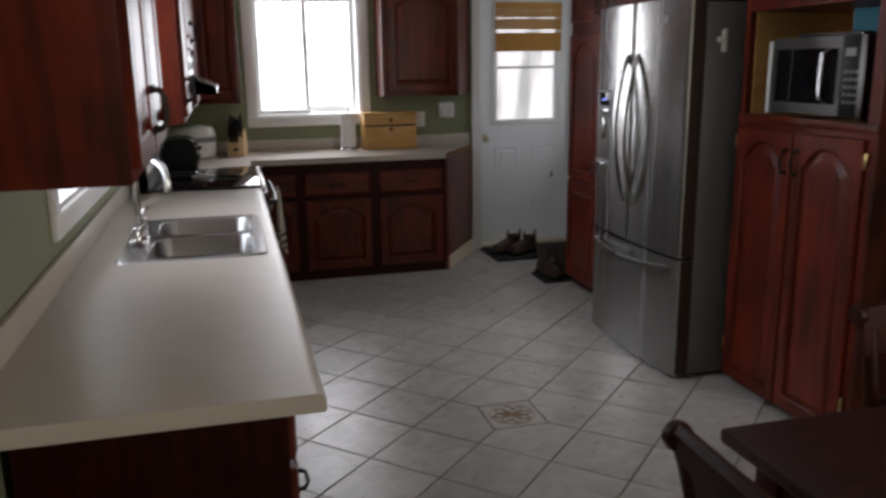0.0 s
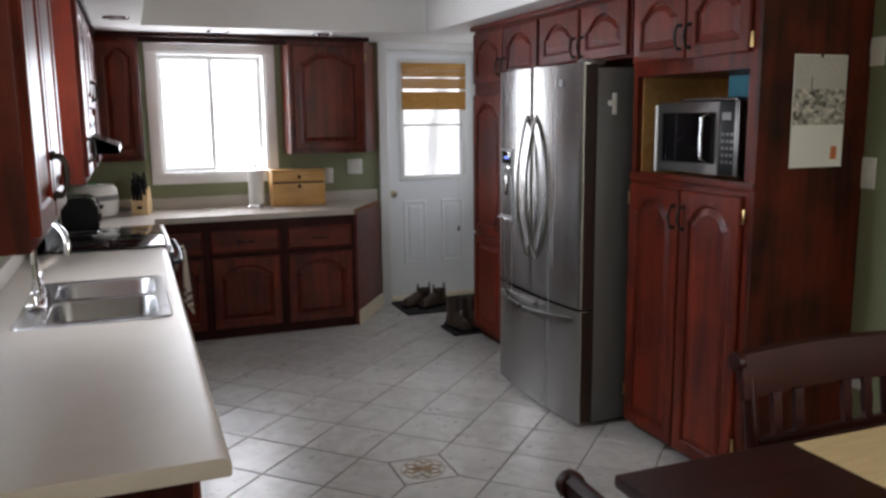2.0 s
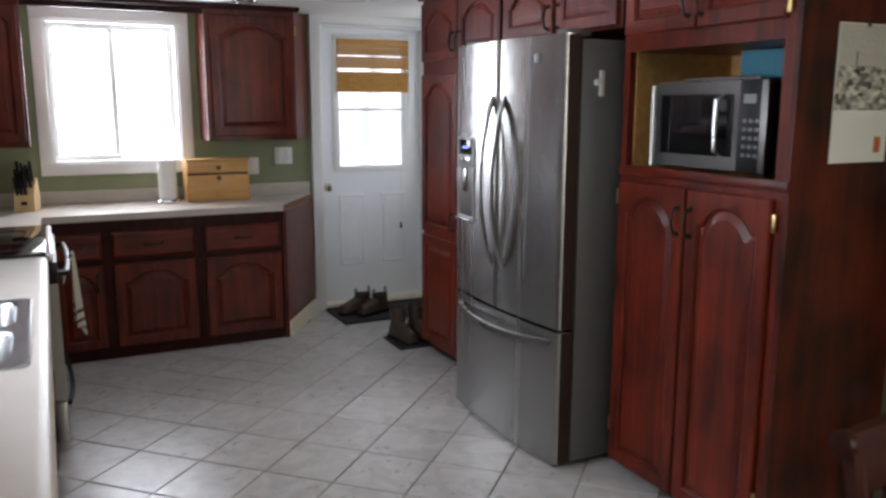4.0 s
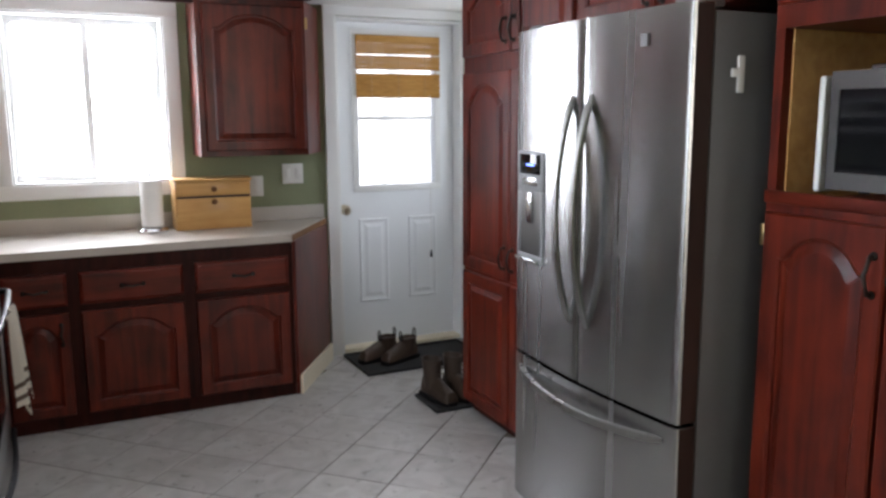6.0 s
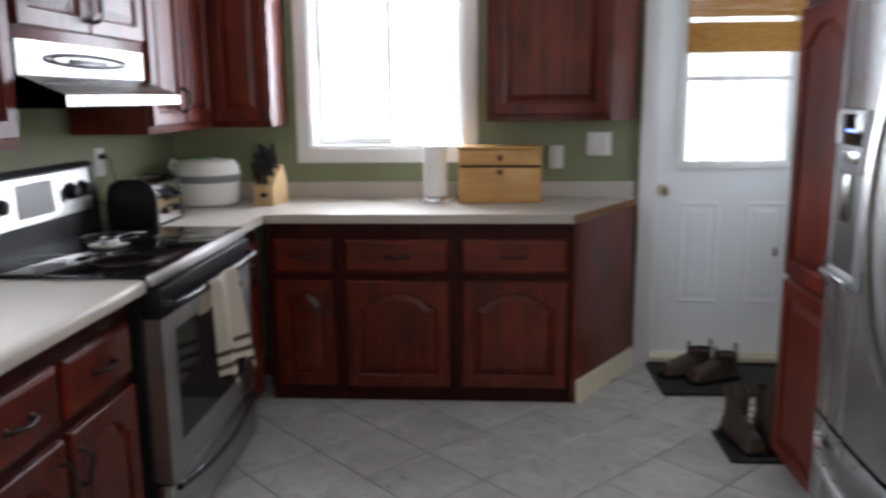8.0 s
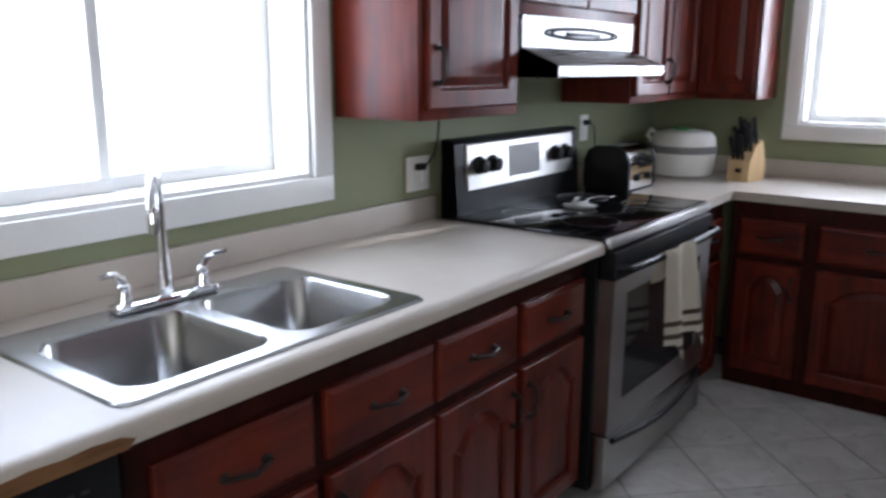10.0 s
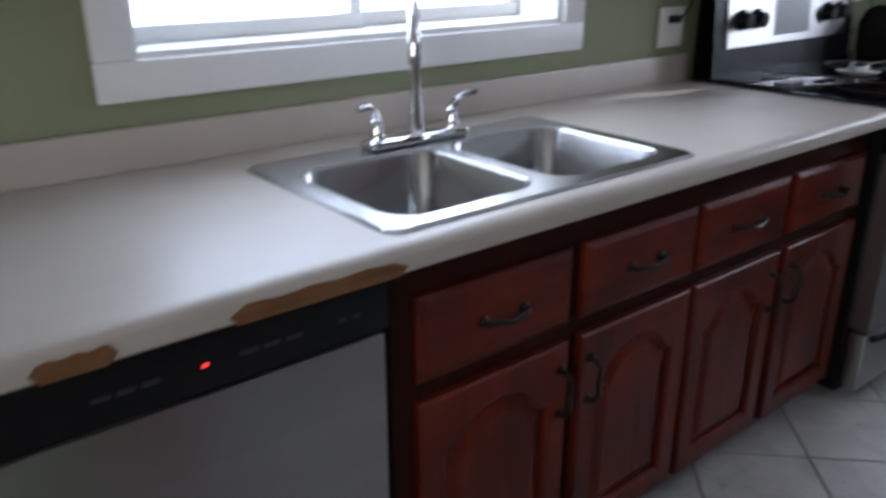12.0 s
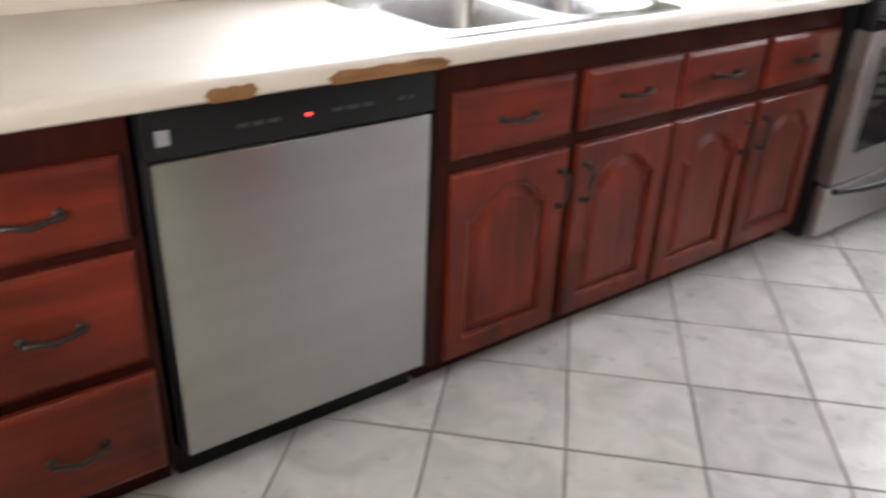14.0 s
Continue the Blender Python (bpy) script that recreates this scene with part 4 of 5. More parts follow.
def fridge():
    t = thing("refrigerator", "stainless french-door refrigerator with bottom freezer and ice dispenser", "refrigerator", pose(2.575, 4.365, 0, 0, 0, -90))
    w, d = 0.90, 0.66
    part("case", boxes((0.0, w, 0.0, d, 0.025, 1.755), bevel=0.006), GREYCASE, t, "dark grey painted side panels")
    for x in (0.04, w - 0.09):
        part("foot", boxes((x, x + 0.06, -0.06, 0.03, 0.0, 0.021), bevel=0.005), GREYCASE, t)
    part("base_grille", boxes((0.11, w - 0.11, -0.02, 0.03, 0.003, 0.022)), BLACK, t)
    for x in (0.03, w - 0.11):
        part("hinge_cover", boxes((x, x + 0.08, -0.05, 0.06, 1.766, 1.795), bevel=0.008), GREYCASE, t)

    def bowed(x0, x1, z0, z1, bulge=0.03, n=30):
        """A door skin that bows forward over the fridge's whole width."""
        bm = bmesh.new()
        y = lambda x: -0.078 - bulge * (1 - (2 * x / w - 1) ** 2)
        xs = [x0 + (x1 - x0) * k / n for k in range(n + 1)]
        e = 0.008
        poly = [(x0, -0.008)] + [(x0, y(x0) + e), (x0 + e * 0.4, y(x0) + e * 0.3)] + [(x, y(x)) for x in xs[1:-1]] + [(x1 - e * 0.4, y(x1) + e * 0.3), (x1, y(x1) + e), (x1, -0.008)]
        prism(bm, poly, z0, z1)
        return bm

    zf = 0.60
    for z0, z1 in ((0.026, zf - 0.008), (zf + 0.008, 1.77)):
        part("door_edge", boxes((w, w + 0.003, -0.066, -0.009, z0, z1)), DOOREDGE_GAPSHADE, t, "dark brown plastic door edge")
    part("gasket", boxes((0.01, w - 0.01, -0.007, -0.001, 0.07, 1.76)), BLACK, t)
    L = part("door", bowed(0.0, w / 2 - 0.003, zf + 0.006, 1.775), STEEL_Z, t)
    R = part("door", bowed(w / 2 + 0.003, w, zf + 0.006, 1.775), STEEL_Z, t)
    F = part("freezer_drawer", bowed(0.0, w, 0.022, zf - 0.006), STEEL_Z, t)
    def strap(pts, across, half, thick):
        """A flat bowed strap handle, its section square to the run."""
        bm = bmesh.new()
        rings = []
        for i, p in enumerate(pts):
            p = Vector(p)
            run = (Vector(pts[min(i + 1, len(pts) - 1)]) - Vector(pts[max(i - 1, 0)])).normalized()
            side = Vector(across)
            out = side.cross(run).normalized()
            wd = half * (0.62 if i in (0, len(pts) - 1) else 1.0)
            rings.append([tuple(p + side * wd * a + out * thick * b) for a, b in ((-1, -0.6), (-0.8, -1), (0.8, -1), (1, -0.6), (1, 0.6), (0.8, 1), (-0.8, 1), (-1, 0.6))])
        vs = loft(bm, rings)
        bm.faces.new(vs[0][::-1])
        return bm

    surf = lambda x: -0.078 - 0.03 * (1 - (2 * x / w - 1) ** 2)
    for x, par in ((w / 2 - 0.05, L), (w / 2 + 0.05, R)):
        pts = [(x, surf(x) + 0.004 - 0.068 * math.sin(math.pi * k / 18) ** 0.75, 0.80 + 0.74 * k / 18) for k in range(19)]
        part("door_handle", strap(pts, (1, 0, 0), 0.013, 0.008), STEEL_Z, par, "long bowed steel strap handle")
    pts = []
    for k in range(19):
        x = 0.05 + 0.80 * k / 18
        pts.append((x, surf(x) + 0.004 - 0.055 * math.sin(math.pi * k / 18) ** 0.6, 0.545 - 0.018 * math.sin(math.pi * k / 18)))
    part("drawer_handle", strap(pts, (0, 0, 1), 0.013, 0.008), STEEL_Y, F, "long bowed steel strap handle")
    dsp = part("dispenser", boxes((-0.0975, 0.0975, -0.006, 0.03, 1.215, 1.355), (-0.0975, -0.0775, -0.006, 0.03, 0.985, 1.215), (0.0775, 0.0975, -0.006, 0.03, 0.985, 1.215), (-0.0975, 0.0975, -0.006, 0.03, 0.955, 0.985), bevel=0.005),
               PLASTICG, L, "grey ice and water dispenser", m=pose(0.1275, -0.0935, 0, 0, 0, -5.4))
    # nearly flush face; its dark steel colour includes the shade of a deep recess
    part("dispenser_recess", boxes((-0.0775, 0.0775, -0.003, 0.01, 0.985, 1.215)), DARKSTEEL, dsp, "shallow steel dispenser recess, coloured dark for the shade of its depth")
    part("dispenser_screen", boxes((-0.082, 0.082, -0.009, -0.006, 1.275, 1.345), bevel=0.001), BLACKGLASS, dsp, "black dispenser screen with blue light")
    part("screen_light", boxes((-0.02, 0.035, -0.0105, -0.009, 1.305, 1.311)), glowing("blue_led", (0.15, 0.25, 1.0), 3), dsp)
    part("dispenser_label", boxes((-0.06, 0.06, -0.0085, -0.006, 1.235, 1.262), bevel=0.001), SINKSTEEL, dsp)
    part("dispenser_lever", boxes((-0.025, 0.025, -0.012, -0.003, 1.10, 1.21), bevel=0.003), SINKSTEEL, dsp)
    part("drip_tray", boxes((-0.085, 0.085, -0.026, -0.004, 0.96, 0.975), bevel=0.005), SINKSTEEL, dsp)
    part("badge", boxes((0.715, 0.745, -0.1012, -0.09, 1.67, 1.705)), GREYCASE, R, "small square badge")
    return t


fridge()


def magnet_hook():
    t = thing("magnet_hook", "white plastic magnetic hook on the fridge side", "magnet", pose(2.665, 3.464, 1.59))
    part("clip", boxes((-0.012, 0.012, -0.01, -0.001, -0.052, 0.048), bevel=0.004), PLASTICW, t)
    part("knob", boxes((-0.036, -0.012, -0.012, -0.003, -0.01, 0.014), bevel=0.004), PLASTICW, t)


magnet_hook()


# ---- things in the microwave niche and on the end panel ----
def microwave():
    t = thing("microwave", "stainless countertop microwave with black door glass in the niche", "microwave", pose(2.765, 3.245, 1.276, 0, 0, -90))
    w, h, d = 0.515, 0.31, 0.38
    part("case", boxes((0.004, w - 0.004, 0.022, d, 0.012, h), bevel=0.006), BLACK, t)
    for x in (0.05, w - 0.07):
        for y in (0.06, d - 0.06):
            part("foot", boxes((x, x + 0.02, y, y + 0.02, 0.0, 0.013)), BLACK, t)
    dx = 0.40
    part("door_frame", boxes((0, dx, -0.004, 0.021, 0.012, 0.055), (0, dx, -0.004, 0.021, h - 0.045, h), (0, 0.025, -0.004, 0.021, 0.055, h - 0.045), (dx - 0.02, dx, -0.004, 0.021, 0.055, h - 0.045)), DARKSTEEL, t)
    part("door_glass", boxes((0.025, dx - 0.02, -0.001, 0.018, 0.055, h - 0.045)), BLACKGLASS, t, "black door glass")
    bm = bmesh.new()
    tube(bm, [(dx - 0.075, -0.002, 0.06), (dx - 0.075, -0.03, 0.075), (dx - 0.075, -0.032, h / 2), (dx - 0.075, -0.03, h - 0.065), (dx - 0.075, -0.002, h - 0.05)], 0.008, 10)
    part("door_handle", bm, CHROME, t)
    p = part("control_panel", boxes((dx + 0.002, w - 0.025, -0.004, 0.021, 0.012, h), bevel=0.003), BLACK, t)
    part("side_trim", boxes((w - 0.024, w, -0.004, 0.021, 0.012, h), bevel=0.003), DARKSTEEL, t)
    part("display", boxes((dx + 0.02, w - 0.045, -0.006, -0.0035, h - 0.075, h - 0.045)), PLASTICG, p)
    for r in range(5):
        for c in range(3):
            part("button", boxes((dx + 0.02 + c * 0.026, dx + 0.036 + c * 0.026, -0.0055, -0.0035, 0.06 + r * 0.028, 0.072 + r * 0.028), bevel=0.001), GREYCASE, p)


microwave()
solid("cutting_board", boxes((0, 0.018, 0, 0.26, 0, 0.30), bevel=0.006), PLASTICW, "white plastic cutting board leaning beside the microwave", "cutting board", m=pose(2.772, 3.292, 1.277, 0, 0, -90))
solid("baking_tray", boxes((2.84, 3.2, 2.84, 3.20, 1.587, 1.603), bevel=0.006), SINKSTEEL, "thin metal baking tray lying on the microwave", "tray")
TEAL = plain("teal_card", (0.03, 0.16, 0.22), 0.6)
solid("storage_box", boxes((3.0, 3.2, 2.72, 3.08, 1.604, 1.70), bevel=0.004), TEAL, "teal storage box on top of the microwave", "box")


def calendar():
    t = thing("wall_calendar", "paper wall calendar with grey city photograph on the cabinet end", "calendar", pose(2.888, 2.5925, 1.325))
    part("sheet", boxes((0, 0.265, -0.004, -0.001, 0, 0.43)), PAPER, t, smooth=False)
    m, n, l, b = material("grey_photo_print")
    tc, mp, v, g = n.new("ShaderNodeTexCoord"), n.new("ShaderNodeMapping"), n.new("ShaderNodeTexVoronoi"), n.new("ShaderNodeTexNoise")
    mp.inputs["Scale"].default_value = (1, 0.01, 1.3)
    l.new(tc.outputs["Object"], mp.inputs[0]), l.new(mp.outputs[0], v.inputs["Vector"]), l.new(mp.outputs[0], g.inputs[0])
    v.inputs["Scale"].default_value, g.inputs["Scale"].default_value = 45, 30
    v.distance = "CHEBYCHEV"
    mx = n.new("ShaderNodeMath")
    mx.operation = "MULTIPLY"
    l.new(v.outputs["Color"], mx.inputs[0]), l.new(g.outputs[0], mx.inputs[1])
    r = n.new("ShaderNodeValToRGB")
    r.color_ramp.elements[0].color, r.color_ramp.elements[1].color = (0.06, 0.055, 0.05, 1), (0.66, 0.63, 0.57, 1)
    r.color_ramp.elements[0].position, r.color_ramp.elements[1].position = 0.05, 0.42
    l.new(mx.outputs[0], r.inputs[0]), l.new(r.outputs[0], b.inputs["Base Color"])
    p = part("photo_city", boxes((0.004, 0.262, -0.0052, -0.0042, 0.165, 0.30)), m, t, "grey print of city roofs", smooth=False)
    part("photo_sky", boxes((0.004, 0.262, -0.0052, -0.0042, 0.30, 0.427)), plain("pale_print", (0.5, 0.48, 0.44), 0.7), t, "pale printed sky", smooth=False)
    bm = bmesh.new()
    prism(bm, [(0.085, -0.0062), (0.092, -0.0062), (0.092, -0.0054), (0.085, -0.0054)], 0.29, 0.345)
    part("photo_tower", bm, PLASTICG, t)
    part("photo_mark", boxes((0.205, 0.235, -0.0052, -0.0042, 0.03, 0.08)), plain("orange_print", (0.55, 0.16, 0.06), 0.7), t, "small orange printed mark", smooth=False)
    part("nail", boxes((0.128, 0.138, -0.009, -0.001, 0.42, 0.434), bevel=0.002), BLACK, t)


calendar()


# ---- electrical plates ----
def plate(name, m, w, h, label, category, slots=()):
    """A wall plate: local x across, z up, room towards -y."""
    t = thing(name, label, category, m)
    part("cover", boxes((-w / 2, w / 2, -0.007, -0.001, -h / 2, h / 2), bevel=0.0025), PLASTICW, t)
    for x, z, a, b in slots:
        part("insert", boxes((x - a, x + a, -0.0095, -0.0065, z - b, z + b), bevel=0.001), PLASTICW, t)
    return t


plate("light_switch", pose(2.20, Y1, 1.15), 0.125, 0.118, "white double rocker switch plate beside the back door", "switch", ((-0.03, 0, 0.014, 0.03), (0.03, 0, 0.014, 0.03)))
plate("wall_outlet", pose(1.985, Y1, 1.085), 0.075, 0.118, "white outlet plate above the bread box", "outlet", ((0, 0.025, 0.014, 0.014), (0, -0.025, 0.014, 0.014)))
plate("wall_outlet", pose(0, 4.46, 1.045, 0, 0, 90), 0.12, 0.118, "white outlet plate beside the stove with a plug", "outlet", ((-0.03, 0, 0.014, 0.03), (0.03, 0, 0.014, 0.03)))
plate("wall_outlet", pose(0, 5.66, 1.13, 0, 0, 90), 0.075, 0.118, "white outlet plate behind the toaster", "outlet", ((0, 0.025, 0.014, 0.014), (0, -0.025, 0.014, 0.014)))
plate("light_switch", pose(X1, 2.575, 1.295, 0, 0, -90), 0.085, 0.125, "white light switch on the green wall", "switch", ((0, 0, 0.012, 0.03),))
plate("wall_outlet", pose(X1, 2.53, 0.46, 0, 0, -90), 0.08, 0.12, "white outlet low on the green wall", "outlet", ((0, 0.025, 0.014, 0.014), (0, -0.025, 0.014, 0.014)))
plate("thermostat", pose(X1, 2.575, 1.77, 0, 0, -90), 0.09, 0.11, "white wall thermostat beside the tall cabinet", "thermostat", ((0, 0.01, 0.025, 0.02),))


def cord(name, pts, label, plug):
    t = thing(name, label, "cord")
    bm = bmesh.new()
    tube(bm, pts, 0.003, 6)
    part("cable", bm, BLACK, t)
    part("plug", boxes((plug[0] - 0.002, plug[0] + 0.02, plug[1] - 0.02, plug[1] + 0.02, plug[2] - 0.011, plug[2] + 0.011), bevel=0.003), BLACK, t)


cord("power_cord", [(0.025, 4.475, 1.07), (0.03, 4.51, 1.10), (0.02, 4.55, 1.16), (0.012, 4.57, 1.25), (0.01, 4.575, 1.41)], "black hood cord plugged in beside the stove", (0.012, 4.455, 1.07))
cord("power_cord", [(0.025, 5.67, 1.15), (0.04, 5.69, 1.14), (0.05, 5.70, 1.0), (0.07, 5.68, 0.89)], "black toaster cord hanging from the outlet", (0.012, 5.66, 1.155))


# ---- things on the counters ----
def toaster():
    t = thing("toaster", "chrome and black four-slice toaster on the counter by the stove", "toaster", pose(0.11, 5.47, CT))
    bm = bmesh.new()
    prof = [(0.0, 0.015), (0.0, 0.13), (0.02, 0.175), (0.06, 0.195), (0.15, 0.195), (0.19, 0.175), (0.21, 0.13), (0.21, 0.015)]
    vs = loft(bm, [[(x, y, z) for x, z in prof] for y in (0.0, 0.02)])
    bm.faces.new(vs[0][::-1])
    part("end_cap", bm, BLACK, t)
    bm = bmesh.new()
    vs = loft(bm, [[(0.105 + (x - 0.105) * 0.97, y, z * 0.98) for x, z in prof] for y in (0.02, 0.26)])
    bm.faces.new(vs[0][::-1])
    part("body", bm, CHROME, t)
    bm = bmesh.new()
    vs = loft(bm, [[(x, y, z) for x, z in prof] for y in (0.26, 0.28)])
    bm.faces.new(vs[0][::-1])
    part("end_cap", bm, BLACK, t)
    part("base", boxes((0.005, 0.205, 0.005, 0.275, 0, 0.015)), BLACK, t)
    for y in (0.075, 0.19):
        part("lever", boxes((0.21, 0.235, y, y + 0.03, 0.115, 0.13), bevel=0.004), BLACK, t)
        bm = bmesh.new()
        lathe(bm, [(0.016, 0), (0.015, 0.014), (0.006, 0.016)], 14)
        part("dial", bm, BLACK, t, m=pose(0.205, y + 0.015, 0.06, 0, 90))
    for x in (0.07, 0.125):
        part("slot", boxes((x, x + 0.02, 0.04, 0.24, 0.185, 0.193)), BLACK, t)


toaster()


def rice_cooker():
    t = thing("rice_cooker", "white rice cooker with a grey band on the corner counter", "rice cooker", pose(0.27, 6.20, CT))
    bm = bmesh.new()
    lathe(bm, [(0.12, 0.0), (0.145, 0.01), (0.155, 0.05), (0.158, 0.115)], 32, squash=(1, 0.95))
    part("body", bm, PLASTICW, t)
    bm = bmesh.new()
    lathe(bm, [(0.159, 0.115), (0.16, 0.12), (0.16, 0.145), (0.159, 0.15)], 32, squash=(1, 0.95))
    part("band", bm, PLASTICG, t, "grey trim band")
    bm = bmesh.new()
    lathe(bm, [(0.157, 0.15), (0.152, 0.19), (0.13, 0.215), (0.07, 0.224), (0.01, 0.225)], 32, squash=(1, 0.95))
    lid = part("lid", bm, PLASTICW, t)
    part("latch", boxes((-0.03, 0.03, -0.05, 0.03, 0.222, 0.232), bevel=0.004), plain("green_plastic", (0.08, 0.4, 0.12), 0.4), lid, "green button")
    bm = bmesh.new()
    tube(bm, [(-0.15, -0.02, 0.16), (-0.175, -0.02, 0.19), (-0.17, 0.0, 0.215), (-0.15, 0.02, 0.20)], 0.012, 8)
    part("handle", bm, PLASTICW, t)


rice_cooker()


def knife_block():
    t = thing("knife_block", "pale wooden knife block full of black-handled knives", "knife block", pose(0.575, 6.22, CT, 0, 0, -14))
    bm = bmesh.new()
    prof = [(-0.07, 0.0), (0.07, 0.0), (0.075, 0.07), (0.035, 0.19), (-0.03, 0.15), (-0.065, 0.09)]
    vs = loft(bm, [[(x, y, z) for y, z in [(a, b) for a, b in prof]] for x in (-0.055, 0.055)])
    bm.faces.new(vs[0][::-1])
    part("block", bm, PALEWOOD, t, smooth=False)
    part("badge", boxes((-0.015, 0.018, -0.0715, -0.069, 0.04, 0.06)), BLACK, t)
    k = 0
    for z0, ys in ((0.175, 0.01), (0.145, -0.035), (0.11, -0.06)):
        for x in (-0.035, -0.012, 0.012, 0.035):
            if k % 4 == 3 and z0 < 0.12:
                k += 1
                continue
            bm = bmesh.new()
            L = 0.12 - 0.012 * (k % 3)
            tube(bm, [(x, ys + 0.01, z0 - 0.02), (x, ys - 0.015, z0 + 0.045), (x, ys - 0.035, z0 + L)], 0.009, 8, [0.008, 0.0105, 0.009])
            part("knife", bm, BLACK, t, "black knife handle")
            k += 1


knife_block()


def paper_towel():
    t = thing("paper_towel_holder", "white paper towel roll standing on a steel holder", "paper towel", pose(1.385, 6.28, CT))
    bm = bmesh.new()
    lathe(bm, [(0.078, 0), (0.08, 0.012), (0.07, 0.024), (0.012, 0.026)], 28)
    part("base", bm, CHROME, t)
    bm = bmesh.new()
    lathe(bm, [(0.05, 0.028), (0.056, 0.032), (0.057, 0.27), (0.05, 0.277), (0.02, 0.277)], 28)
    part("roll", bm, PAPER, t)
    bm = bmesh.new()
    lathe(bm, [(0.006, 0.02), (0.006, 0.295), (0.011, 0.3), (0.011, 0.312), (0.004, 0.32)], 12)
    part("rod", bm, CHROME, t)


paper_towel()


def bread_box():
    t = thing("bread_box", "honey pine bread box with drawer and drop front", "bread box", pose(1.50, 6.225, CT))
    w, d, h = 0.40, 0.20, 0.265
    part("body", boxes((0, w, 0.012, d, 0, h - 0.006), bevel=0.003), PINE, t)
    part("top", boxes((-0.006, w + 0.006, -0.004, d, h - 0.005, h + 0.01), bevel=0.004), PINE, t)
    # dark strip stands in for the shade between front and drawer
    part("gap_shade_strip", boxes((0.006, w - 0.006, 0.0095, 0.0115, 0.17, 0.19)), DOOREDGE_GAPSHADE, t)
    part("front", boxes((0.004, w - 0.004, 0.0, 0.0092, 0.004, 0.172), bevel=0.003), PINE, t)
    part("drawer", boxes((0.004, w - 0.004, 0.0, 0.0092, 0.184, h - 0.01), bevel=0.003), PINE, t)
    for z in (0.152, 0.22):
        bm = bmesh.new()
        lathe(bm, [(0.011, 0), (0.009, 0.008), (0.016, 0.016), (0.014, 0.024), (0.004, 0.026)], 14)
        part("knob", bm, RAWPLY, t, m=pose(w / 2, 0, z, 90))


bread_box()


def spoon_rest():
    t = thing("spoon_rest", "white ceramic spoon rest with a steel ladle on the cooktop", "spoon rest", pose(0.36, 4.97, 0.8935, 0, 0, 25))
    bm = bmesh.new()
    lathe(bm, [(0.03, 0), (0.05, 0.004), (0.06, 0.012), (0.055, 0.012), (0.04, 0.006), (0.01, 0.005)], 24, squash=(1.1, 0.75))
    part("dish", bm, PLASTICW, t)
    bm = bmesh.new()
    lathe(bm, [(0.012, 0.008), (0.03, 0.012), (0.036, 0.035), (0.03, 0.035), (0.01, 0.016)], 18, (0, 0.01, 0))
    tube(bm, [(0.03, 0.01, 0.034), (0.07, 0.03, 0.04), (0.12, 0.06, 0.035)], 0.004, 6)
    part("ladle", bm, CHROME, t)


spoon_rest()


# ---- recessed ceiling lights ----
def pot_light(x, y):
    t = thing("recessed_light", "unlit recessed ceiling light with chrome ring", "ceiling light", pose(x, y, S), "soffit lights")
    bm = bmesh.new()
    loft(bm, [[(r * math.cos(2 * math.pi * k / 28), r * math.sin(2 * math.pi * k / 28), z) for k in range(28)] for r, z in ((0.075, -0.001), (0.073, -0.008), (0.058, -0.009), (0.056, -0.002))], close=False)
    part("ring", bm, CHROME, t)
    bm = bmesh.new()
    lathe(bm, [(0.056, -0.0045), (0.056, -0.002), (0.02, -0.002)], 24)
    part("baffle", bm, BLACK, t, "black baffle")
    bm = bmesh.new()
    lathe(bm, [(0.03, -0.006), (0.032, -0.0045), (0.01, -0.0044)], 20)
    part("lamp", bm, PLASTICG, t)


for px, py in ((0.49, 4.43), (0.50, 5.33), (1.13, 5.93), (1.85, 5.93), (0.49, 3.4)):
    pot_light(px, py)


# ---- mats and boots by the back door ----
def tray_mat(x0, x1, y0, y1, label):
    t = thing("boot_mat", label, "mat", pose(0, 0, 0.0005))
    part("base", boxes((x0, x1, y0, y1, 0, 0.008), bevel=0.003), RUBBER, t)
    e = 0.018
    part("raised_rim", boxes((x0, x1, y0, y0 + e, 0.006, 0.018), (x0, x1, y1 - e, y1, 0.006, 0.018), (x0, x0 + e, y0 + e, y1 - e, 0.006, 0.018), (x1 - e, x1, y0 + e, y1 - e, 0.006, 0.018), bevel=0.004), RUBBER, t)


tray_mat(2.47, 3.26, 5.98, 6.43, "black rubber boot mat in front of the back door")
tray_mat(2.58, 2.93, 5.275, 5.56, "small black rubber tray beside the pantry cabinet")


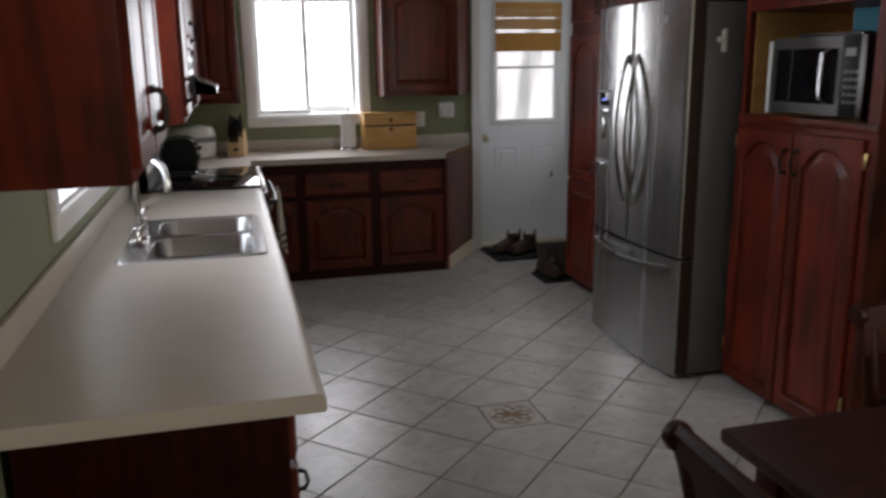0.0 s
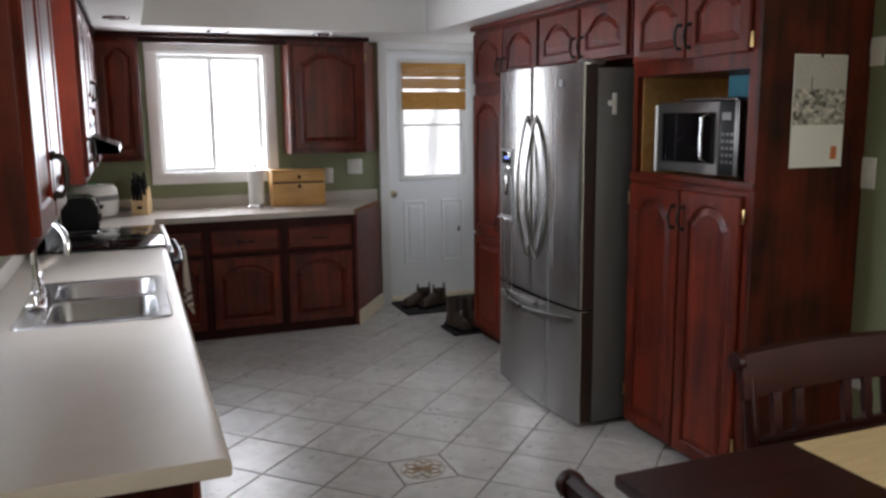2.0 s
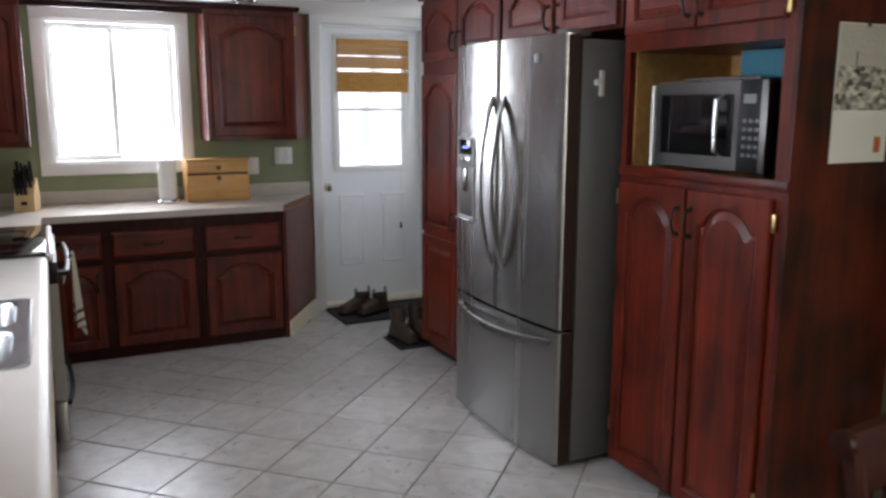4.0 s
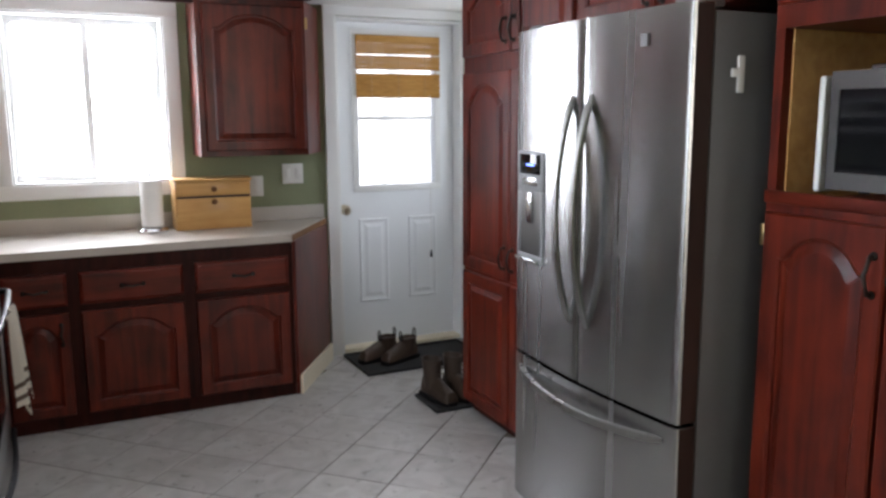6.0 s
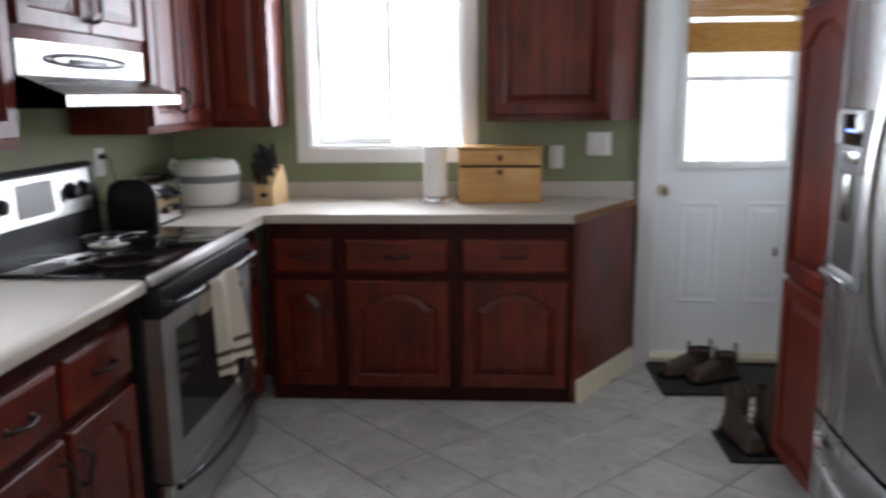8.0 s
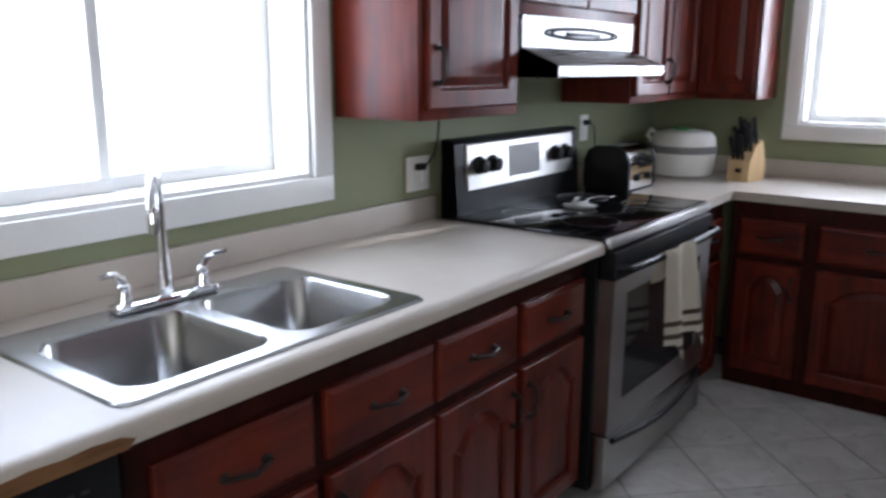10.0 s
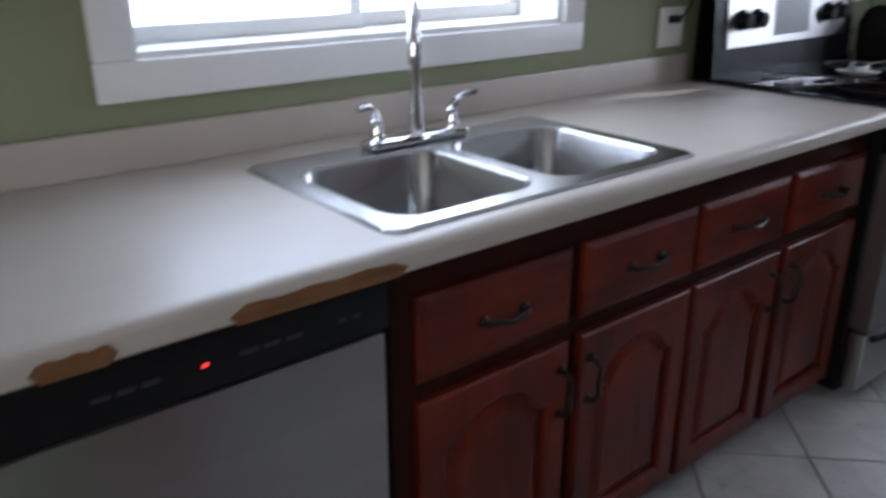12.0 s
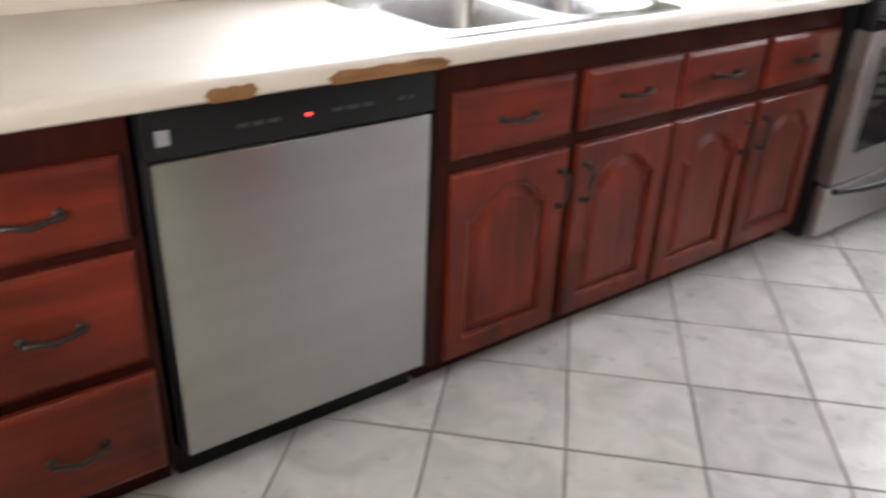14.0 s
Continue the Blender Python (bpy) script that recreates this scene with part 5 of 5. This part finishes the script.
def boot(m, mat, label, tall, loops):
    """An ankle boot, toe towards -y."""
    t = thing("boot", label, "boot", m, "boots by the door")
    bm = bmesh.new()
    foot = [(-0.115, 0.04, 0.02), (-0.10, 0.046, 0.055), (-0.04, 0.046, 0.075), (0.02, 0.043, 0.10), (0.06, 0.042, 0.11), (0.14, 0.04, 0.1)]
    rings = []
    for y, w, h in foot:
        rings.append([(w * math.cos(a) * (1.0 if math.sin(a) < 0 else 0.92), y, 0.022 + max(0, math.sin(a)) * h) for a in [2 * math.pi * k / 14 for k in range(14)]])
    vs = loft(bm, rings)
    bm.faces.new(vs[0][::-1])
    part("upper", bm, mat, t)
    bm = bmesh.new()
    n = 16
    loft(bm, [[(rx * math.cos(2 * math.pi * k / n), cy + ry * math.sin(2 * math.pi * k / n), z) for k in range(n)] for rx, ry, cy, z in
              ((0.042, 0.065, 0.075, 0.05), (0.042, 0.06, 0.08, 0.10), (0.045, 0.06, 0.085, tall * 0.75), (0.05, 0.064, 0.085, tall), (0.046, 0.06, 0.085, tall), (0.04, 0.05, 0.08, tall - 0.06))])
    part("shaft", bm, mat, t)
    bm = bmesh.new()
    out = lambda s, z: [(0.044 * s * (1 - 0.45 * max(0, (-0.05 - y) / 0.07) ** 2) * sg, y, z) for sg, ys in ((1, (-0.122, -0.09, -0.03, 0.05, 0.12, 0.148)), (-1, (0.148, 0.12, 0.05, -0.03, -0.09, -0.122))) for y in ys]
    vs = loft(bm, [out(1.0, 0.0), out(1.04, 0.012), out(1.0, 0.026)])
    bm.faces.new(vs[0][::-1])
    part("sole", bm, BLACK, t)
    if loops:
        for y in (0.025, 0.145):
            bm = bmesh.new()
            tube(bm, [(-0.01, y, tall - 0.03), (-0.009, y, tall + 0.035), (0, y, tall + 0.045), (0.009, y, tall + 0.035), (0.01, y, tall - 0.03)], 0.004, 6)
            part("pull_loop", bm, BLACK, t)
    else:
        for k in range(5):
            bm = bmesh.new()
            y, z = -0.03 + 0.012 * k, 0.105 + 0.024 * k
            tube(bm, [(-0.025, y, z - 0.006), (0, y - 0.012, z), (0.025, y, z - 0.006)], 0.003, 6)
            part("lace", bm, LEATHER, t, "brown lace")


boot(pose(2.62, 6.24, 0.009, 0, 0, -72), LEATHER, "brown pull-on leather boot standing on the door mat", 0.135, True)
boot(pose(2.73, 6.16, 0.009, 0, 0, -66), LEATHER, "brown pull-on leather boot standing on the door mat", 0.135, True)
boot(pose(2.67, 5.42, 0.009, 0, 0, 8), LEATHER2, "dark laced hiking boot on the small tray", 0.21, False)
boot(pose(2.79, 5.43, 0.009, 0, 0, 4), LEATHER2, "dark laced hiking boot on the small tray", 0.21, False)


# ---- trash can ----
def trash_can():
    t = thing("trash_can", "round stainless trash can with black lid beside the drawers", "trash can", pose(0.135, 1.84, 0))
    bm = bmesh.new()
    lathe(bm, [(0.128, 0.018), (0.13, 0.02), (0.13, 0.375), (0.128, 0.377)], 36)
    part("drum", bm, DRUM, t)
    bm = bmesh.new()
    lathe(bm, [(0.13, 0), (0.134, 0.004), (0.134, 0.02), (0.12, 0.022)], 36)
    part("base_ring", bm, BLACK, t)
    bm = bmesh.new()
    lathe(bm, [(0.132, 0.372), (0.137, 0.378), (0.136, 0.44), (0.13, 0.51), (0.10, 0.545), (0.02, 0.555)], 36)
    part("lid", bm, BLACK, t)


trash_can()


# ---- dining table ----
def dining_table():
    t = thing("dining_table", "dark mahogany dining table with rounded edge", "table", pose(1.475, 0.55, 0))
    w, d = 1.3, 1.055
    part("tabletop", boxes((0, w, 0, d, 0.718, 0.75), bevel=0.008), TABLEWOOD, t)
    for a in ((0.07, w - 0.07, d - 0.085, d - 0.065), (0.07, w - 0.07, 0.065, 0.085), (0.07, 0.09, 0.085, d - 0.085), (w - 0.09, w - 0.07, 0.085, d - 0.085)):
        part("apron", boxes((*a, 0.62, 0.7175)), TABLEWOOD, t)
    for x in (0.055, w - 0.125):
        for y in (0.05, d - 0.12):
            part("leg", boxes((x, x + 0.07, y, y + 0.07, 0, 0.7175), bevel=0.006), TABLEWOOD, t)


dining_table()
WOVEN = plain("woven_straw", (0.56, 0.42, 0.22), 0.8, var=0.2, scale=30, bump=0.4, stretch=(1, 6, 1))
for mx, my, mr in ((1.96, 1.265, 0), (1.66, 0.91, 3)):
    solid("placemat", boxes((0, 0.44, 0, 0.31, 0, 0.004), bevel=0.0015), WOVEN, "straw-coloured woven placemat on the dining table", "placemat", group="placemats", m=pose(mx, my, 0.7505, 0, 0, mr))


def dining_chair(m):
    """Local: back along x at y=0, seat towards -y."""
    t = thing("dining_chair", "dark mahogany dining chair with rolled top rail and short slats", "chair", m, "chairs round the table")
    w = 0.52
    part("seat", boxes((0.0, w, -0.43, -0.01, 0.43, 0.465), bevel=0.01), TABLEWOOD, t)
    for x in (0.02, w - 0.02):
        bm = bmesh.new()
        tube(bm, [(x, -0.03, 0), (x, -0.02, 0.44), (x, 0.0, 0.68), (x, 0.028, 0.86)], 0.02, 10, [0.017, 0.021, 0.019, 0.017])
        part("back_leg", bm, TABLEWOOD, t)
        bm = bmesh.new()
        tube(bm, [(x, -0.40, 0), (x, -0.40, 0.2), (x, -0.40, 0.432)], 0.02, 10, [0.014, 0.02, 0.022])
        part("front_leg", bm, TABLEWOOD, t)
    bm = bmesh.new()
    n = 12
    rings = []
    for k in range(n + 1):
        u = k / n
        x = -0.012 + (w + 0.024) * u
        b = 0.014 * math.sin(math.pi * u)
        prof = [(0.005, 0.805), (0.022, 0.80), (0.034, 0.85), (0.05, 0.895), (0.052, 0.915), (0.04, 0.927), (0.024, 0.92), (0.016, 0.89), (0.008, 0.85)]
        rings.append([(x, y + b, z + 0.006 * math.sin(math.pi * u)) for y, z in prof])
    vs = loft(bm, rings)
    bm.faces.new(vs[0][::-1])
    part("top_rail", bm, TABLEWOOD, t)
    part("lower_rail", boxes((0.03, w - 0.03, -0.012, 0.012, 0.67, 0.70), bevel=0.005), TABLEWOOD, t)
    for x in (0.10, 0.175, w - 0.175, w - 0.10):
        bm = bmesh.new()
        loft(bm, [[(x - q, y - 0.008, z), (x + q, y - 0.008, z), (x + q, y + 0.008, z), (x - q, y + 0.008, z)] for y, z, q in ((0.0, 0.695, 0.016), (0.004, 0.715, 0.012), (0.008, 0.755, 0.016), (0.012, 0.79, 0.012), (0.016, 0.815, 0.016))])
        part("slat", bm, TABLEWOOD, t, smooth=False)
    for x in (-0.012, w + 0.012):
        bm = bmesh.new()
        lathe(bm, [(0.004, -0.012), (0.024, -0.011), (0.026, 0.0), (0.024, 0.011), (0.004, 0.012)], 16)
        part("scroll_end", bm, TABLEWOOD, t, m=pose(x, 0.036, 0.902, 0, 90))
    for y0, y1, x0, x1 in ((-0.4, -0.02, 0.012, 0.03), (-0.4, -0.02, w - 0.03, w - 0.012)):
        part("stretcher", boxes((x0, x1, y0, y1, 0.18, 0.205), bevel=0.005), TABLEWOOD, t)
    return t


chair = dining_chair(pose(1.965, 1.735, 0))
copy_thing(chair, pose(1.235, 0.79, 0, 0, 0, 90))


# ---- floor tiles: laid on the diagonal, with small inset squares ----
def floor_tiles():
    D, CX, CY = 0.444, 1.635, 3.33
    side, gap = D / math.sqrt(2), 0.006
    half = D / 2

    def tile_mesh(name, poly, h=0.0):
        bm = bmesh.new()
        loft(bm, [[(x, y, -0.006) for x, y in poly], [(x, y, h - 0.0015) for x, y in poly], [(x * 0.988, y * 0.988, h) for x, y in poly]])
        return mesh_of(name, bm, TILE)

    k = half - gap * 0.7
    whole = tile_mesh("tile", [(k, 0), (0, k), (-k, 0), (0, -k)])
    cut = {}
    for sx, sy in ((1, 0), (-1, 0), (0, 1), (0, -1)):
        # the tile whose corner towards (sx, sy) is cut by the inset
        q = k - 0.122
        pts = {(1, 0): [(0, k), (-k, 0), (0, -k), (q, -(k - q)), (q, k - q)], (-1, 0): [(0, -k), (k, 0), (0, k), (-q, k - q), (-q, -(k - q))],
               (0, 1): [(-k, 0), (0, -k), (k, 0), (k - q, q), (-(k - q), q)], (0, -1): [(k, 0), (0, k), (-k, 0), (-(k - q), -q), (k - q, -q)]}[(sx, sy)]
        cut[(sx, sy)] = tile_mesh("tile", pts)
    for i in range(-14, 15):
        for j in range(-26, 18):
            if (i + j) % 2 == 0:
                continue
            x, y = CX + i * half, CY + j * half
            if not (0.0 < x < (3.19 if y < 5.2 else 3.42) and -1.9 < y < 6.6):
                continue
            if (x < 0.45 and y > 2.05) or (y > 6.05 and x < 2.1) or (x > 2.85 and 2.75 < y < 5.2):
                continue
            mesh = whole
            for sx, sy in cut:
                if i + sx == 0 and j + sy == 0:
                    mesh = cut[(sx, sy)]
            ob = new("tile", mesh)
            ob.parent, ob.matrix_basis = floor, pose(x, y, 0)
    inset = tile_mesh("inset_tile", [(0.118, 0.118), (-0.118, 0.118), (-0.118, -0.118), (0.118, -0.118)])
    ob = new("inset_tile", inset)
    ob.parent, ob.matrix_basis = floor, pose(CX, CY, 0)
    ob["label"] = "decorative inset tile with a brown rosette"
    BROWN = plain("brown_glaze_line", (0.30, 0.185, 0.08), 0.4)
    bm = bmesh.new()
    for q in range(8):
        a = math.pi * q / 4
        dx, dy = math.cos(a), math.sin(a)
        loop = []
        for s in range(13):
            u = s / 12
            r, off = 0.088 * u, 0.024 * math.sin(math.pi * u)
            loop.append((dx * r - dy * off, dy * r + dx * off, 0.0006))
        for s in range(11, 0, -1):
            u = s / 12
            r, off = 0.088 * u, -0.024 * math.sin(math.pi * u)
            loop.append((dx * r - dy * off, dy * r + dx * off, 0.0006))
        tube(bm, loop + loop[:1], 0.0034, 4)
    tube(bm, [(0.098 * math.cos(2 * math.pi * s / 32), 0.098 * math.sin(2 * math.pi * s / 32), 0.0006) for s in range(33)], 0.002, 4)
    part("rosette", bm, BROWN, ob, "brown flower outline")


floor_tiles()
